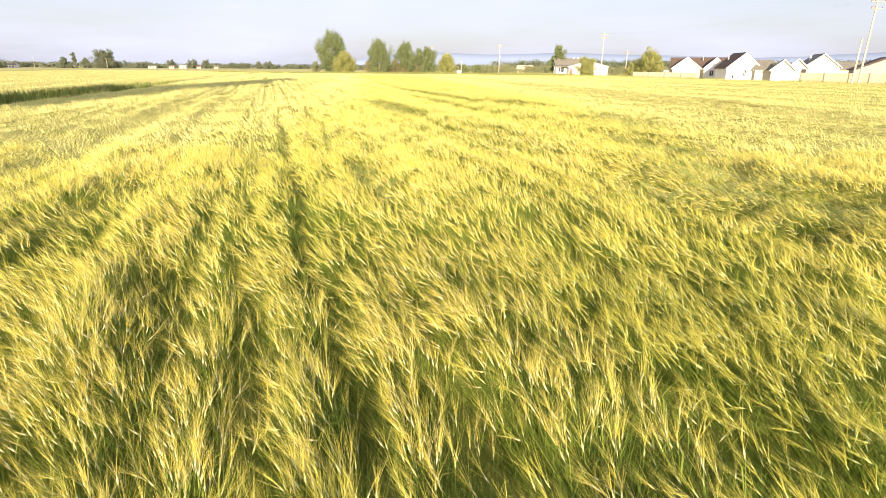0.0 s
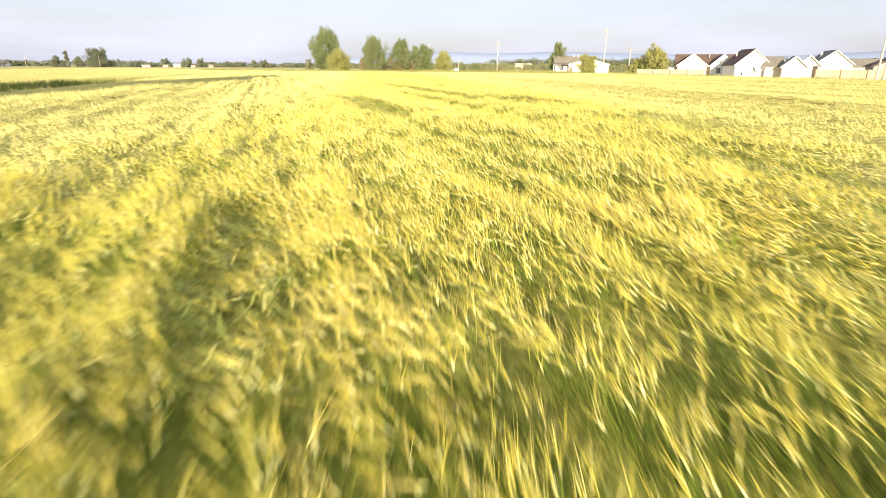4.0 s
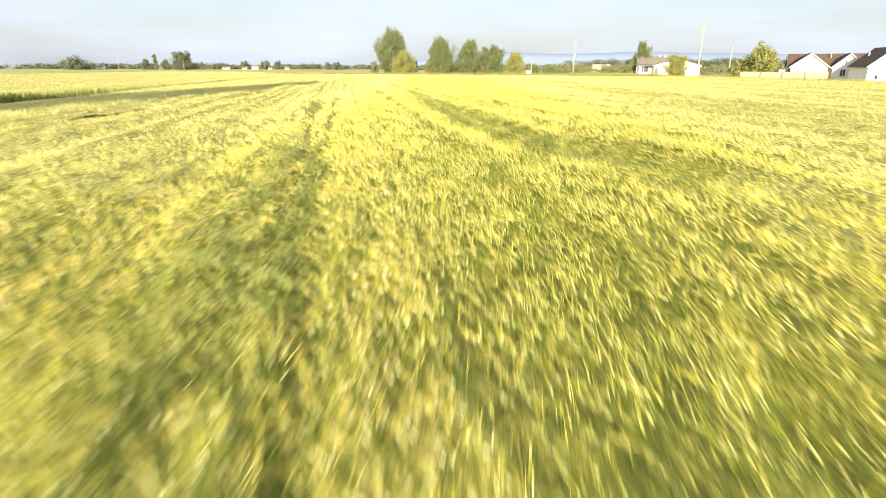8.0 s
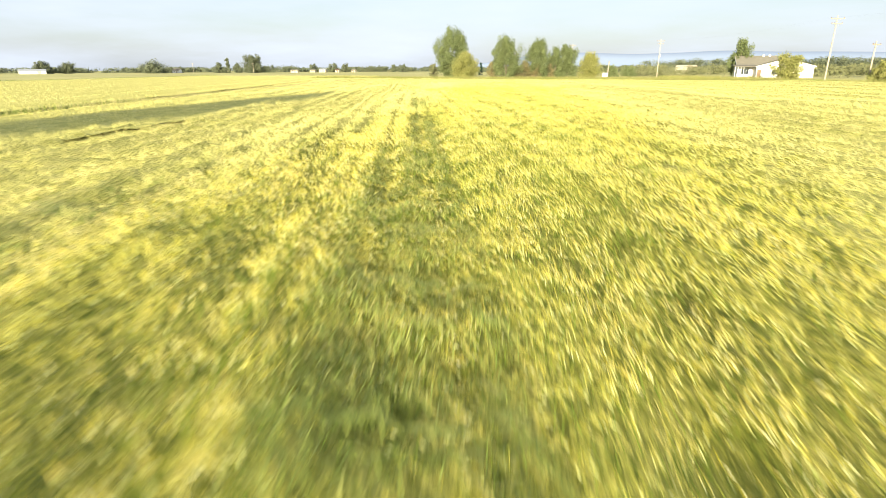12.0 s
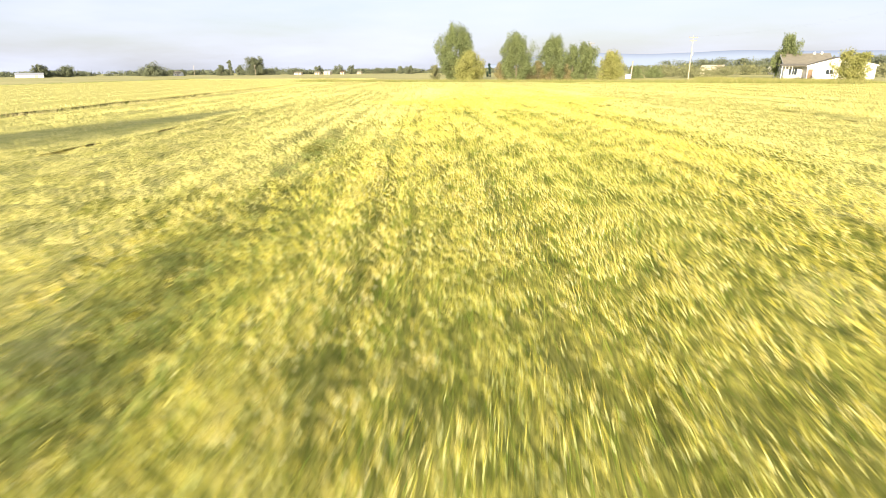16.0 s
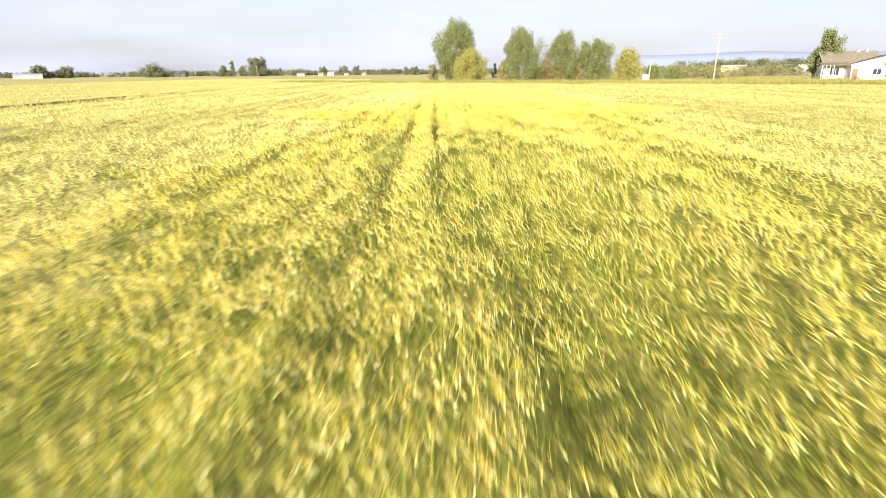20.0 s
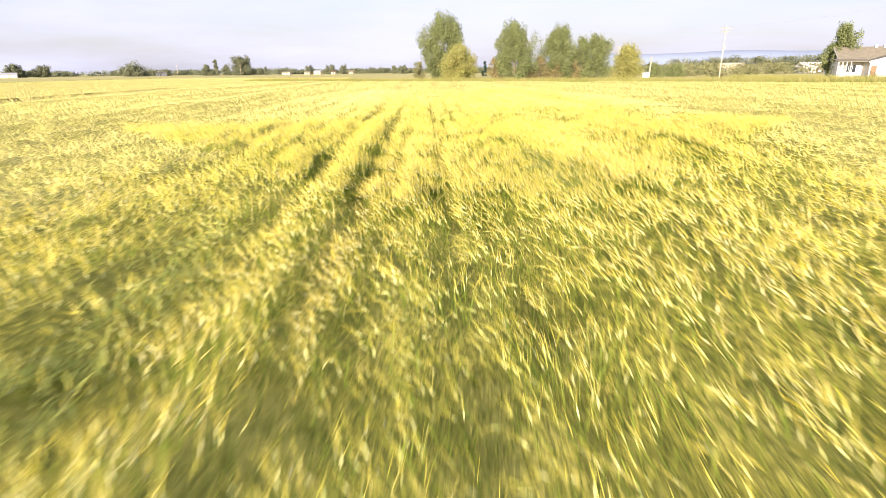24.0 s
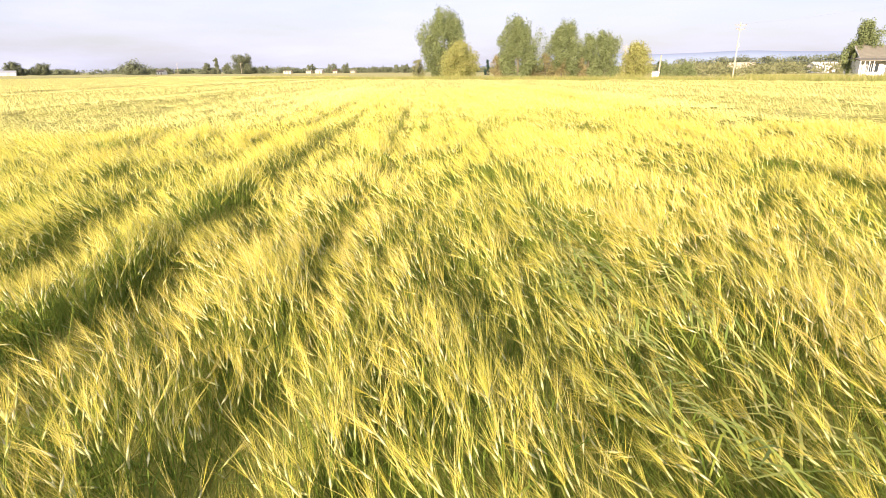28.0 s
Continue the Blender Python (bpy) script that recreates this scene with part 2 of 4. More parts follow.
def field_material(name, stalk, mid, top, big, rough=0.75, relief=0.06):
    """The dense standing crop between and behind the single plants."""
    m, n, l, b = material(name, rough)
    b.inputs["Specular IOR Level"].default_value = 0.05
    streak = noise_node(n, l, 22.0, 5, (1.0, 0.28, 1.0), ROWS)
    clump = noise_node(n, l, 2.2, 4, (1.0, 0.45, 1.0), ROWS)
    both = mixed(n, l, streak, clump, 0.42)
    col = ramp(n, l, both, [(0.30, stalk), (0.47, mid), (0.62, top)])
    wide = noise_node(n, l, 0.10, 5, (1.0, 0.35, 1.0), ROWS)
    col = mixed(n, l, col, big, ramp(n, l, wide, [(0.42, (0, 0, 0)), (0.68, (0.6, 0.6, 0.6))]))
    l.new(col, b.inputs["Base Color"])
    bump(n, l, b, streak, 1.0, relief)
    return m


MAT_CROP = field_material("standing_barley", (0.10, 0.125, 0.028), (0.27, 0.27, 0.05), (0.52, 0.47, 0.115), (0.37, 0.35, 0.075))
# crop colour lightened to carry the sun that upright heads would catch
MAT_SUNCANOPY = field_material("sunlit_canopy", (0.26, 0.27, 0.06), (0.50, 0.47, 0.125), (0.72, 0.645, 0.22), (0.56, 0.52, 0.15), relief=0.13)
MAT_WEST = field_material("pale_barley", (0.42, 0.40, 0.10), (0.60, 0.54, 0.16), (0.70, 0.62, 0.22), (0.56, 0.52, 0.14), relief=0.08)
MAT_LAND = two_tone("pasture", (0.38, 0.36, 0.12), (0.58, 0.52, 0.21), 0.03, 0.9, 0.0, fine=0.6)
# distance haze is put straight into the hills' blue base colour
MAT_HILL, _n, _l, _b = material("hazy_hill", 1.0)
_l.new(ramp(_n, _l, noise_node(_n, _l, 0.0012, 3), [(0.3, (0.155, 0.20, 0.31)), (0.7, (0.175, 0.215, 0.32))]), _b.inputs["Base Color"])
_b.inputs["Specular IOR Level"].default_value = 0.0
MAT_WHITE = two_tone("white_siding", (0.74, 0.73, 0.70), (0.82, 0.81, 0.78), 0.6, 0.6, 0.004, (0.3, 0.3, 9))
MAT_CREAM = two_tone("cream_siding", (0.66, 0.60, 0.48), (0.74, 0.68, 0.55), 0.6, 0.65, 0.004, (0.3, 0.3, 9))
MAT_TAN = two_tone("tan_siding", (0.52, 0.45, 0.33), (0.60, 0.52, 0.39), 0.6, 0.65, 0.004, (0.3, 0.3, 9))
MAT_GREYWALL = two_tone("grey_siding", (0.30, 0.29, 0.28), (0.38, 0.37, 0.35), 0.6, 0.7, 0.004, (0.3, 0.3, 9))
MAT_ROOF = two_tone("brown_shingle", (0.095, 0.065, 0.05), (0.15, 0.105, 0.08), 1.5, 0.9, 0.01)
MAT_ROOFGREY = two_tone("grey_shingle", (0.16, 0.15, 0.12), (0.23, 0.21, 0.17), 1.5, 0.9, 0.01)
MAT_TRIM = two_tone("white_trim", (0.76, 0.76, 0.75), (0.83, 0.83, 0.82), 2.0, 0.5)
MAT_DARKTRIM = two_tone("dark_board", (0.05, 0.04, 0.035), (0.09, 0.075, 0.06), 2.0, 0.7)
MAT_DOOR = two_tone("brown_door", (0.16, 0.10, 0.06), (0.22, 0.15, 0.09), 2.0, 0.5)
MAT_FENCE = two_tone("fence_board", (0.44, 0.36, 0.24), (0.56, 0.47, 0.33), 0.8, 0.85, 0.004, (3, 3, 0.3))
MAT_POST = two_tone("fence_post", (0.16, 0.12, 0.08), (0.24, 0.18, 0.12), 1.5, 0.9, 0.004)
MAT_POLE = two_tone("weathered_pole", (0.42, 0.36, 0.28), (0.58, 0.51, 0.41), 1.4, 0.85, 0.006, (4, 4, 0.3))
MAT_ARM = two_tone("cross_arm", (0.30, 0.26, 0.21), (0.42, 0.37, 0.30), 2.0, 0.85)
MAT_METAL = two_tone("galvanised_metal", (0.50, 0.51, 0.52), (0.60, 0.61, 0.62), 3.0, 0.45, metal=0.6)
MAT_GLAZE = two_tone("brown_insulator", (0.20, 0.12, 0.08), (0.26, 0.16, 0.10), 3.0, 0.25)
MAT_GLASS, _n, _l, _b = material("window_glass", 0.06)
_b.inputs["Base Color"].default_value = (0.035, 0.045, 0.055, 1)
_b.inputs["Specular IOR Level"].default_value = 0.6

# ---- ground and crop ----
_rc, _rs = math.cos(radians(ROWS)), math.sin(radians(ROWS))


def across(x, y):
    return x * _rc + y * _rs


def along(x, y):
    return -x * _rs + y * _rc


def from_rows(u, v):
    return u * _rc - v * _rs, u * _rs + v * _rc


# open furrows: place across the rows, how open
FURROWS = ((-4.1, 0.6), (-3.4, 0.5), (-2.2, 0.45), (-0.63, 0.6), (-0.30, 0.6), (-0.12, 0.4), (0.39, 1.0), (0.97, 0.7), (1.5, 0.6), (1.9, 0.5), (2.82, 1.0), (3.25, 0.4), (3.7, 0.5), (4.55, 0.6),
           (5.25, 0.8), (5.85, 0.9), (7.0, 0.4), (8.0, 0.5), (8.65, 0.6), (8.98, 0.6), (10.0, 1.0), (11.1, 0.7), (11.65, 0.8), (12.7, 0.5), (13.5, 0.8), (14.1, 0.6), (15.5, 0.8), (15.85, 0.6), (16.8, 1.0), (17.71, 0.75), (18.25, 0.5),
           (18.92, 0.8), (19.3, 0.5), (19.57, 1.0), (20.1, 0.5), (20.6, 0.7), (21.5, 0.4), (22.7, 0.4))
# beaten-down places: middle across, middle along, half width, half length, depth
LODGED = ((6.9, 6.7, 1.7, 2.7, 0.9), (8.6, 11.0, 0.9, 1.7, 0.6), (11.4, 17.0, 1.2, 2.6, 0.6), (1.5, 8.8, 0.35, 1.8, 0.6), (5.2, 25.5, 0.75, 6.0, 0.85), (10.75, 39.5, 1.05, 13.0, 0.75), (12.0, 27.6, 0.9, 4.0, 0.8),
          (11.3, 58.5, 0.7, 6.5, 0.9), (11.1, 73.5, 0.45, 6.0, 0.8), (8.9, 58.0, 0.3, 3.5, 0.8), (5.1, 43.5, 0.4, 3.5, 0.7), (13.0, 72.5, 0.5, 2.0, 0.5), (16.3, 84.6, 0.4, 2.4, 0.5), (20.5, 89.5, 0.45, 1.6, 0.4))


def lodging(x, y):
    u, v = across(x, y), along(x, y)
    rag = field_noise(x, y, 0.9, 5) - 0.5
    out = np.zeros_like(u)
    for u0, v0, w, h, d in LODGED:
        r = ((np.abs(u - u0) / w) ** 3 + (np.abs(v - v0) / h) ** 3) ** (1 / 3) + rag * 0.75
        out = np.maximum(out, d * np.clip((1.12 - r) / 0.3, 0, 1))
    return out


def furrow(x, y):
    """1 in the middle of a furrow that stands open, 0 away from it."""
    u, v = across(x, y), along(x, y)
    wob = 0.10 * (field_noise(u, v, 3.5, 9) - 0.5)
    open_part = np.clip((field_noise(u * 2, v * 0.3, 1.6, 12) - 0.25) * 4, 0, 1)
    out = np.zeros_like(u)
    for uf, deep in FURROWS:
        out = np.maximum(out, deep * np.exp(-((u + wob - uf) / 0.08) ** 2) * open_part)
    return out


def tuft(x, y):
    """1 on the head of a tuft of plants, 0 in the hollows between."""
    u, v = across(x, y), along(x, y)
    return np.clip((field_noise(u * 1.25, v * 0.6, 0.36, 2, 2) - 0.34) / 0.28, 0, 1)


def drill(u, v):
    """Long drill rows, some of them thicker than others."""
    return np.clip(0.5 + 1.5 * (field_noise(u, v * 0.025, 0.34, 301, 1) - 0.5), 0, 1)


def crop_height(x, y, fine=1.0):
    u, v = across(x, y), along(x, y)
    h = 0.66 + 0.11 * (field_noise(u, v * 0.3, 2.4, 3) - 0.5) + 0.15 * (field_noise(u, v * 0.05, 1.25, 4, 1) - 0.5)
    if not fine:
        return h
    # drill rows, tufts, furrows, and stems beaten down in ripples across the rows
    h = h + 0.14 * (drill(u, v) - 0.5) + 0.12 * (tuft(x, y) - 0.5)
    return h - 0.36 * furrow(x, y) - lodging(x, y) * (0.52 * field_noise(u * 0.55, v, 0.55, 88, 1))


# field outline: ditch on one side, verge under the power line on the other, weeds at the end
def ditch_x(y):
    return -15.2 - 0.2345 * y


def verge_x(y):
    return 77.0 - 0.262 * y


def end_y(x):
    return 158.0 - 0.36 * np.asarray(x, float)


def in_field(x, y):
    return (x > ditch_x(y) + 1.2) & (x < verge_x(y)) & (y < end_y(x))


def camera_line(y):
    """x of the flight line over the field at y."""
    ys = [r[2] for r in PATH]
    return np.interp(y, ys, [r[1] for r in PATH]) - 0.2 * np.maximum(np.asarray(y) - ys[-1], 0)


def land():
    n = 60
    edge = np.concatenate([[-4500, -2500, -1400, -800, -450], np.linspace(-300, 300, n), [450, 800, 1400, 2500, 4500]])
    X, Y = np.meshgrid(edge, edge + 60)
    r = np.hypot(X, Y - 60)
    Z = -0.02 + 0.25 * (field_noise(X, Y, 60, 31) - 0.5) * np.clip((r - 260) / 200, 0, 1)
    k = len(edge)
    i = np.arange(k * k).reshape(k, k)
    F = np.stack([i[:-1, :-1], i[:-1, 1:], i[1:, 1:], i[1:, :-1]], -1).reshape(-1, 4)
    ob = new("ground", array_mesh("ground", np.stack([X, Y, Z], -1).reshape(-1, 3), F, [MAT_LAND], smooth=True))
    tagged(ob, "flat pasture and soil reaching to the horizon", "ground", kind="structure")


def sheet(name, us, vs, height, mat, keep=None):
    """A sheet of crop over a grid laid along the rows."""
    U, V = np.meshgrid(us, vs)
    X, Y = from_rows(U, V)
    Z = height(X, Y)
    a, b = len(us), len(vs)
    i = np.arange(a * b).reshape(b, a)
    F = np.stack([i[:-1, :-1], i[:-1, 1:], i[1:, 1:], i[1:, :-1]], -1).reshape(-1, 4)
    if keep is not None:
        cx, cy = X.ravel()[F].mean(1), Y.ravel()[F].mean(1)
        F = F[keep(cx, cy)]
    return new(name, array_mesh(name, np.stack([X, Y, Z], -1).reshape(-1, 3), F, [mat], smooth=True))


def off_line(x, y):
    return np.abs(x - camera_line(y))


def wedge(x, y, row, reach, spread=0.86):
    """The ground in front of the camera where it hovers at that row of the flight."""
    _, cx, cy, _, yaw, _, _ = row
    a = radians(yaw)
    f = -(x - cx) * math.sin(a) + (y - cy) * math.cos(a)
    s = (x - cx) * math.cos(a) + (y - cy) * math.sin(a)
    return (f > 0.8) & (f < reach) & (np.abs(s) < f * spread + 0.5)


def by_hover(x, y, reach):
    return wedge(x, y, PATH[0], reach) | wedge(x, y, PATH[-1], reach)


def hover_distance(x, y):
    return np.minimum(*(np.hypot(x - r[1] + 2.5 * math.sin(radians(r[4])), y - r[2] - 2.5) for r in (PATH[0], PATH[-1])))


def crop_base():
    """The crop below the single plants: stems near the flight line, heads seen from afar beside it, the open field beyond."""
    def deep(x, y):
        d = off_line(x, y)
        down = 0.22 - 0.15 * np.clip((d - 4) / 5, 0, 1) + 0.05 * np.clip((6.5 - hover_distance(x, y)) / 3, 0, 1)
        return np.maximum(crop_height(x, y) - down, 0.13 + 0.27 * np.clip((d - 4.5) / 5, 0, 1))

    def beside(x, y):
        return off_line(x, y) + 9.0 * (field_noise(x, y, 2.2, 411, 3) - 0.5) > 5.8

    def near(x, y):
        return in_field(x, y) & (off_line(x, y) < 15.4) & (y < 118) & (y > -3)
    us, vs = np.arange(-22, 42, 0.24), np.arange(-6, 130, 0.36)
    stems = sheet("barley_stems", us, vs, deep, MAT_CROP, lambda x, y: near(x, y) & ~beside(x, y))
    tagged(stems, "dense green barley stems standing in the field", "crop", kind="stuff")
    # this sheet and the far one wear the sun-lightened crop colour
    heads = sheet("barley_heads", us, vs, deep, MAT_SUNCANOPY, lambda x, y: near(x, y) & beside(x, y))
    tagged(heads, "barley heads beside the flight line, coloured as sunlit", "crop", kind="stuff")
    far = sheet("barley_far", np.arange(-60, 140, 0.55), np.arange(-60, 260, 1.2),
                lambda x, y: crop_height(x, y, 0) - 0.06, MAT_SUNCANOPY,
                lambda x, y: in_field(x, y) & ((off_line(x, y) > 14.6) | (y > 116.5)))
    tagged(far, "yellow barley further off in the field, coloured as sunlit", "crop", kind="stuff")


land()
crop_base()


def clumpy(x, y):
    """Plants stand in tufts with thinner places between them."""
    return (0.42 + 0.85 * tuft(x, y)) * (0.7 + 0.6 * drill(across(x, y), along(x, y))) * np.clip(1 - 1.7 * furrow(x, y), 0, 1)


def scatter(n, u0, u1, v0, v1, rng):
    u, v = rng.uniform(u0, u1, n), rng.uniform(v0, v1, n)
    return from_rows(u, v)


def sway(x, y):
    """The way that the plants lean: mostly west, turning from place to place."""
    return 2.75 + 2.6 * (field_noise(x, y, 1.1, 41, 2) - 0.5)


def barley(name, x, y, rng, awns, leaves, ear_sides, size=1.0, hair=0.0008, reach=0.14, spray=0.17, awn=MAT_AWN, label=""):
    """Barley plants at x, y as one mesh: stem and leaves, a nodding ear, a brush of awns."""
    n = len(x)
    top = crop_height(x, y) + rng.normal(0, 0.035, n)
    lodged = lodging(x, y)
    wind = sway(x, y) + rng.normal(0, 0.5, n)
    lean = np.clip(0.18 + 0.22 * field_noise(x, y, 1.3, 43) + rng.normal(0, 0.07, n) + 0.36 * lodged, 0.02, 0.8)
    d = np.stack([np.cos(wind), np.sin(wind)], 1)
    root = np.stack([x, y, np.maximum(top - 0.55, 0.0)], 1)
    neck = np.stack([x + d[:, 0] * lean * 0.55, y + d[:, 1] * lean * 0.55, top - 0.06 - 0.1 * lean], 1)
    nod = np.clip(0.35 + 1.5 * lean + rng.normal(0, 0.3, n), 0.05, 1.9)          # angle of the ear from upright
    way = np.stack([d[:, 0] * np.sin(nod), d[:, 1] * np.sin(nod), np.cos(nod)], 1)
    length = rng.uniform(0.055, 0.085, n) * size
    tip = neck + way * length[:, None]
    side = np.cross(way, rng.normal(0, 1, (n, 3)))
    side /= np.linalg.norm(side, axis=1)[:, None] + 1e-6
    other = np.cross(way, side)
    V, F, M, at = [], [], [], 0

    def tris(blocks, faces, mat):
        nonlocal at
        k = len(blocks)
        V.append(np.stack(blocks, 1).reshape(-1, 3))
        base = at + np.arange(n)[:, None, None] * k
        f = (base + np.asarray(faces)[None]).reshape(-1, 3)
        F.append(f)
        M.append(np.full(len(f), mat))
        at += n * k

    w = 0.0050 * min(size, 1.4)
    if ear_sides == 3:
        mid = neck + way * (length * 0.4)[:, None]
        r = [mid + w * (math.cos(a) * side + math.sin(a) * other) for a in (0, 2.094, 4.189)]
        tris([neck, *r, tip], [(0, 2, 1), (0, 3, 2), (0, 1, 3), (1, 2, 4), (2, 3, 4), (3, 1, 4)], 0)
    elif ear_sides:
        mid = neck + way * (length * 0.45)[:, None]
        tris([neck, mid + side * w, tip, mid - side * w], [(0, 1, 2), (0, 2, 3)], 0)
    for k in range(awns):
        a = neck + way * (length * (0.25 + 0.75 * k / max(awns - 1, 1)))[:, None]
        fan = way + spray * rng.normal(0, 1, (n, 1)) * side + spray * rng.normal(0, 1, (n, 1)) * other
        fan /= np.linalg.norm(fan, axis=1)[:, None]
        b = a + fan * (rng.uniform(0.75, 1.25, n) * reach)[:, None]
        s = side if k % 2 else other
        tris([a - s * hair, a + s * hair, b], [(0, 1, 2)], 1)
    s2 = np.stack([-d[:, 1], d[:, 0], np.zeros(n)], 1)
    if leaves:
        tris([root - s2 * 0.0025 * size, root + s2 * 0.0025 * size, neck + s2 * 0.0015 * size, neck - s2 * 0.0015 * size], [(0, 1, 2), (0, 2, 3)], 2)
    for k in range(leaves):
        h = rng.uniform(0.25, 0.75, n)[:, None]
        a = root * (1 - h) + neck * h
        ang = rng.uniform(0, math.tau, n)
        o = np.stack([np.cos(ang), np.sin(ang), np.zeros(n)], 1)
        p = np.stack([-np.sin(ang), np.cos(ang), np.zeros(n)], 1)
        up = np.array([0, 0, 1.0])
        reach = rng.uniform(0.07, 0.16, n)[:, None] * size
        b = a + o * reach * 0.45 + up * reach * 0.9
        c = a + o * reach * 1.1 + up * reach * rng.uniform(0.3, 1.4, n)[:, None]
        tris([a - p * 0.0025 * size, a + p * 0.0025 * size, b + p * 0.0038 * size, b - p * 0.0038 * size, c], [(0, 1, 2), (0, 2, 3), (3, 2, 4)], 2)
    ob = new(name, array_mesh(name, np.concatenate(V), np.concatenate(F), [MAT_EAR, awn, MAT_LEAF], np.concatenate(M)))
    tagged(ob, label, "crop", kind="stuff")
    return ob


def strands(name, x, y, rng, half, top=None, tall=0.20, mat=None, label="yellow barley tops away from the flight line"):
    """Awned tops as single tapering strands that lean with the wind."""
    n = len(x)
    top = (crop_height(x, y) if top is None else top) + rng.normal(0, 0.03, n)
    wind = sway(x, y) + rng.normal(0, 0.7, n)
    lean = (rng.uniform(0.06, 0.18, n) + 0.14 * field_noise(x, y, 1.3, 43))[:, None] * (tall / 0.2)
    a = rng.uniform(0, math.tau, n)
    w = (half * rng.uniform(0.65, 1.35, n))[:, None]
    q = np.stack([np.cos(a), np.sin(a), np.zeros(n)], 1) * w
    b = np.stack([x, y, top - tall], 1)
    t = b + np.stack([np.cos(wind), np.sin(wind), np.zeros(n)], 1) * lean
    t[:, 2] = top + 0.03
    V = np.stack([b - q, b + q, t], 1).reshape(-1, 3)
    ob = new(name, array_mesh(name, V, np.arange(n * 3).reshape(n, 3), [mat or MAT_GLAREAWN]))
    tagged(ob, label, "crop", kind="stuff")


def grow():
    rng = np.random.default_rng(7)
    first, last = PATH[0], PATH[-1]
    # where the camera hovers at either end: every ear
    for row, y0, y1 in ((first, 0, 14), (last, 80, 104)):
        x, y = rng.uniform(row[1] - 14, row[1] + 12, 900000), rng.uniform(y0, y1, 900000)
        dist = np.hypot(x - row[1], y - row[2])
        share = np.clip(1.0 - (dist - 3.5) / 11, 0.66, 1) * (0.30 if row is first else 0.32) * 26 * (y1 - y0) * 1000 / 900000
        keep = wedge(x, y, row, 11.5) & in_field(x, y) & (rng.random(len(x)) < 1.12 * share * clumpy(x, y) * (1 - 0.45 * lodging(x, y)))
        close = keep & (dist < 5)
        barley("barley_ears", x[close], y[close], rng, 13, 3, 3, 1.1, 0.0008, 0.15, 0.2, label="bearded barley ears, yellow over green stems")
        keep &= ~close
        barley("barley_ears", x[keep], y[keep], rng, 7, 1, 2, 1.1, 0.0018, 0.14, 0.22, label="bearded barley ears, yellow over green stems")
        x, y = rng.uniform(row[1] - 9, row[1] + 8, 620000 if row is first else 480000), rng.uniform(y0, y1 - 5, 620000 if row is first else 480000)
        keep = wedge(x, y, row, 7.5) & in_field(x, y) & (rng.random(len(x)) < 1.0 - 0.9 * furrow(x, y))
        strands("barley_stalks", x[keep], y[keep], rng, 0.0026, crop_height(x[keep], y[keep]) - 0.09, tall=0.30, mat=MAT_LEAF, label="upright green barley stalks below the ears")
    # beside the whole flight line, ever coarser away from it
    for near, far, number, awns, broad, reach in ((0, 2.6, 1050000, 4, 0.0021, 0.12), (2.6, 5.5, 700000, 3, 0.0045, 0.12), (5.5, 9.4, 500000, 2, 0.0068, 0.13)):
        x, y = scatter(number, -10, 28, 0, 126, rng)
        d = np.maximum(off_line(x, y) + rng.normal(0, 0.7, number), 0)
        keep = in_field(x, y) & (d >= near) & (d < far) & (rng.random(len(x)) < clumpy(x, y) * (1 - 0.1 * lodging(x, y))) & ~by_hover(x, y, 9)
        # the outermost band wears the awn colour paled for glare
        barley("barley_ears", x[keep], y[keep], rng, awns, 1 if far < 3 else 0, 2 if far < 9 else 0, 1.1, broad, reach, 0.32, MAT_AWN if far < 9 else MAT_GLAREAWN, "bearded barley ears swaying in the light")
    x, y = scatter(850000, -10, 28, 0, 126, rng)
    keep = in_field(x, y) & (off_line(x, y) < 9) & (rng.random(len(x)) < (1.1 - 0.75 * clumpy(x, y)) * (1 - 1.5 * furrow(x, y))) & ~by_hover(x, y, 8)
    strands("barley_leaves", x[keep], y[keep], rng, 0.005, crop_height(x[keep], y[keep]) - 0.06, tall=0.18, mat=MAT_LEAF, label="green barley leaves between the ears")
    x, y = scatter(3600000, -40, 110, -8, 230, rng)
    d = np.maximum(off_line(x, y), 0.85 * np.hypot(x - last[1], y - last[2]) * (y > 108))
    keep = in_field(x, y) & (d + rng.normal(0, 0.7, len(d)) > 8.9) & (rng.random(len(x)) < 30000 / d ** 2 / 100.0)
    x, y, d = x[keep], y[keep], d[keep]
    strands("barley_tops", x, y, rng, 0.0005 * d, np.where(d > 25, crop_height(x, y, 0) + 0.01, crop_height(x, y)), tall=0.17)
    # green stems laid over where the crop was beaten down
    for u0, v0, w, h, depth in LODGED:
        n = int(700 * w * h)
        u, v = u0 + w * rng.uniform(-1.05, 1.05, n), v0 + h * rng.uniform(-1.0, 1.0, n)
        x, y = from_rows(u, v)
        inside = rng.random(n) < lodging(x, y) / depth
        x, y = x[inside], y[inside]
        n = len(x)
        top = crop_height(x, y) + 0.05
        a = sway(x, y) + rng.normal(0, 0.7, n)
        o, q = np.stack([np.cos(a), np.sin(a), np.zeros(n)], 1), np.stack([-np.sin(a), np.cos(a), np.zeros(n)], 1)
        m = np.stack([x, y, top - 0.02], 1)
        b = m - o * 0.09 - np.array([0, 0, 0.05])
        t = m + o * rng.uniform(0.10, 0.20, n)[:, None] - np.array([0, 0, 1.0]) * rng.uniform(-0.03, 0.06, n)[:, None]
        V = np.stack([b - q * 0.004, b + q * 0.004, m + q * 0.006, m - q * 0.006, t], 1).reshape(-1, 3)
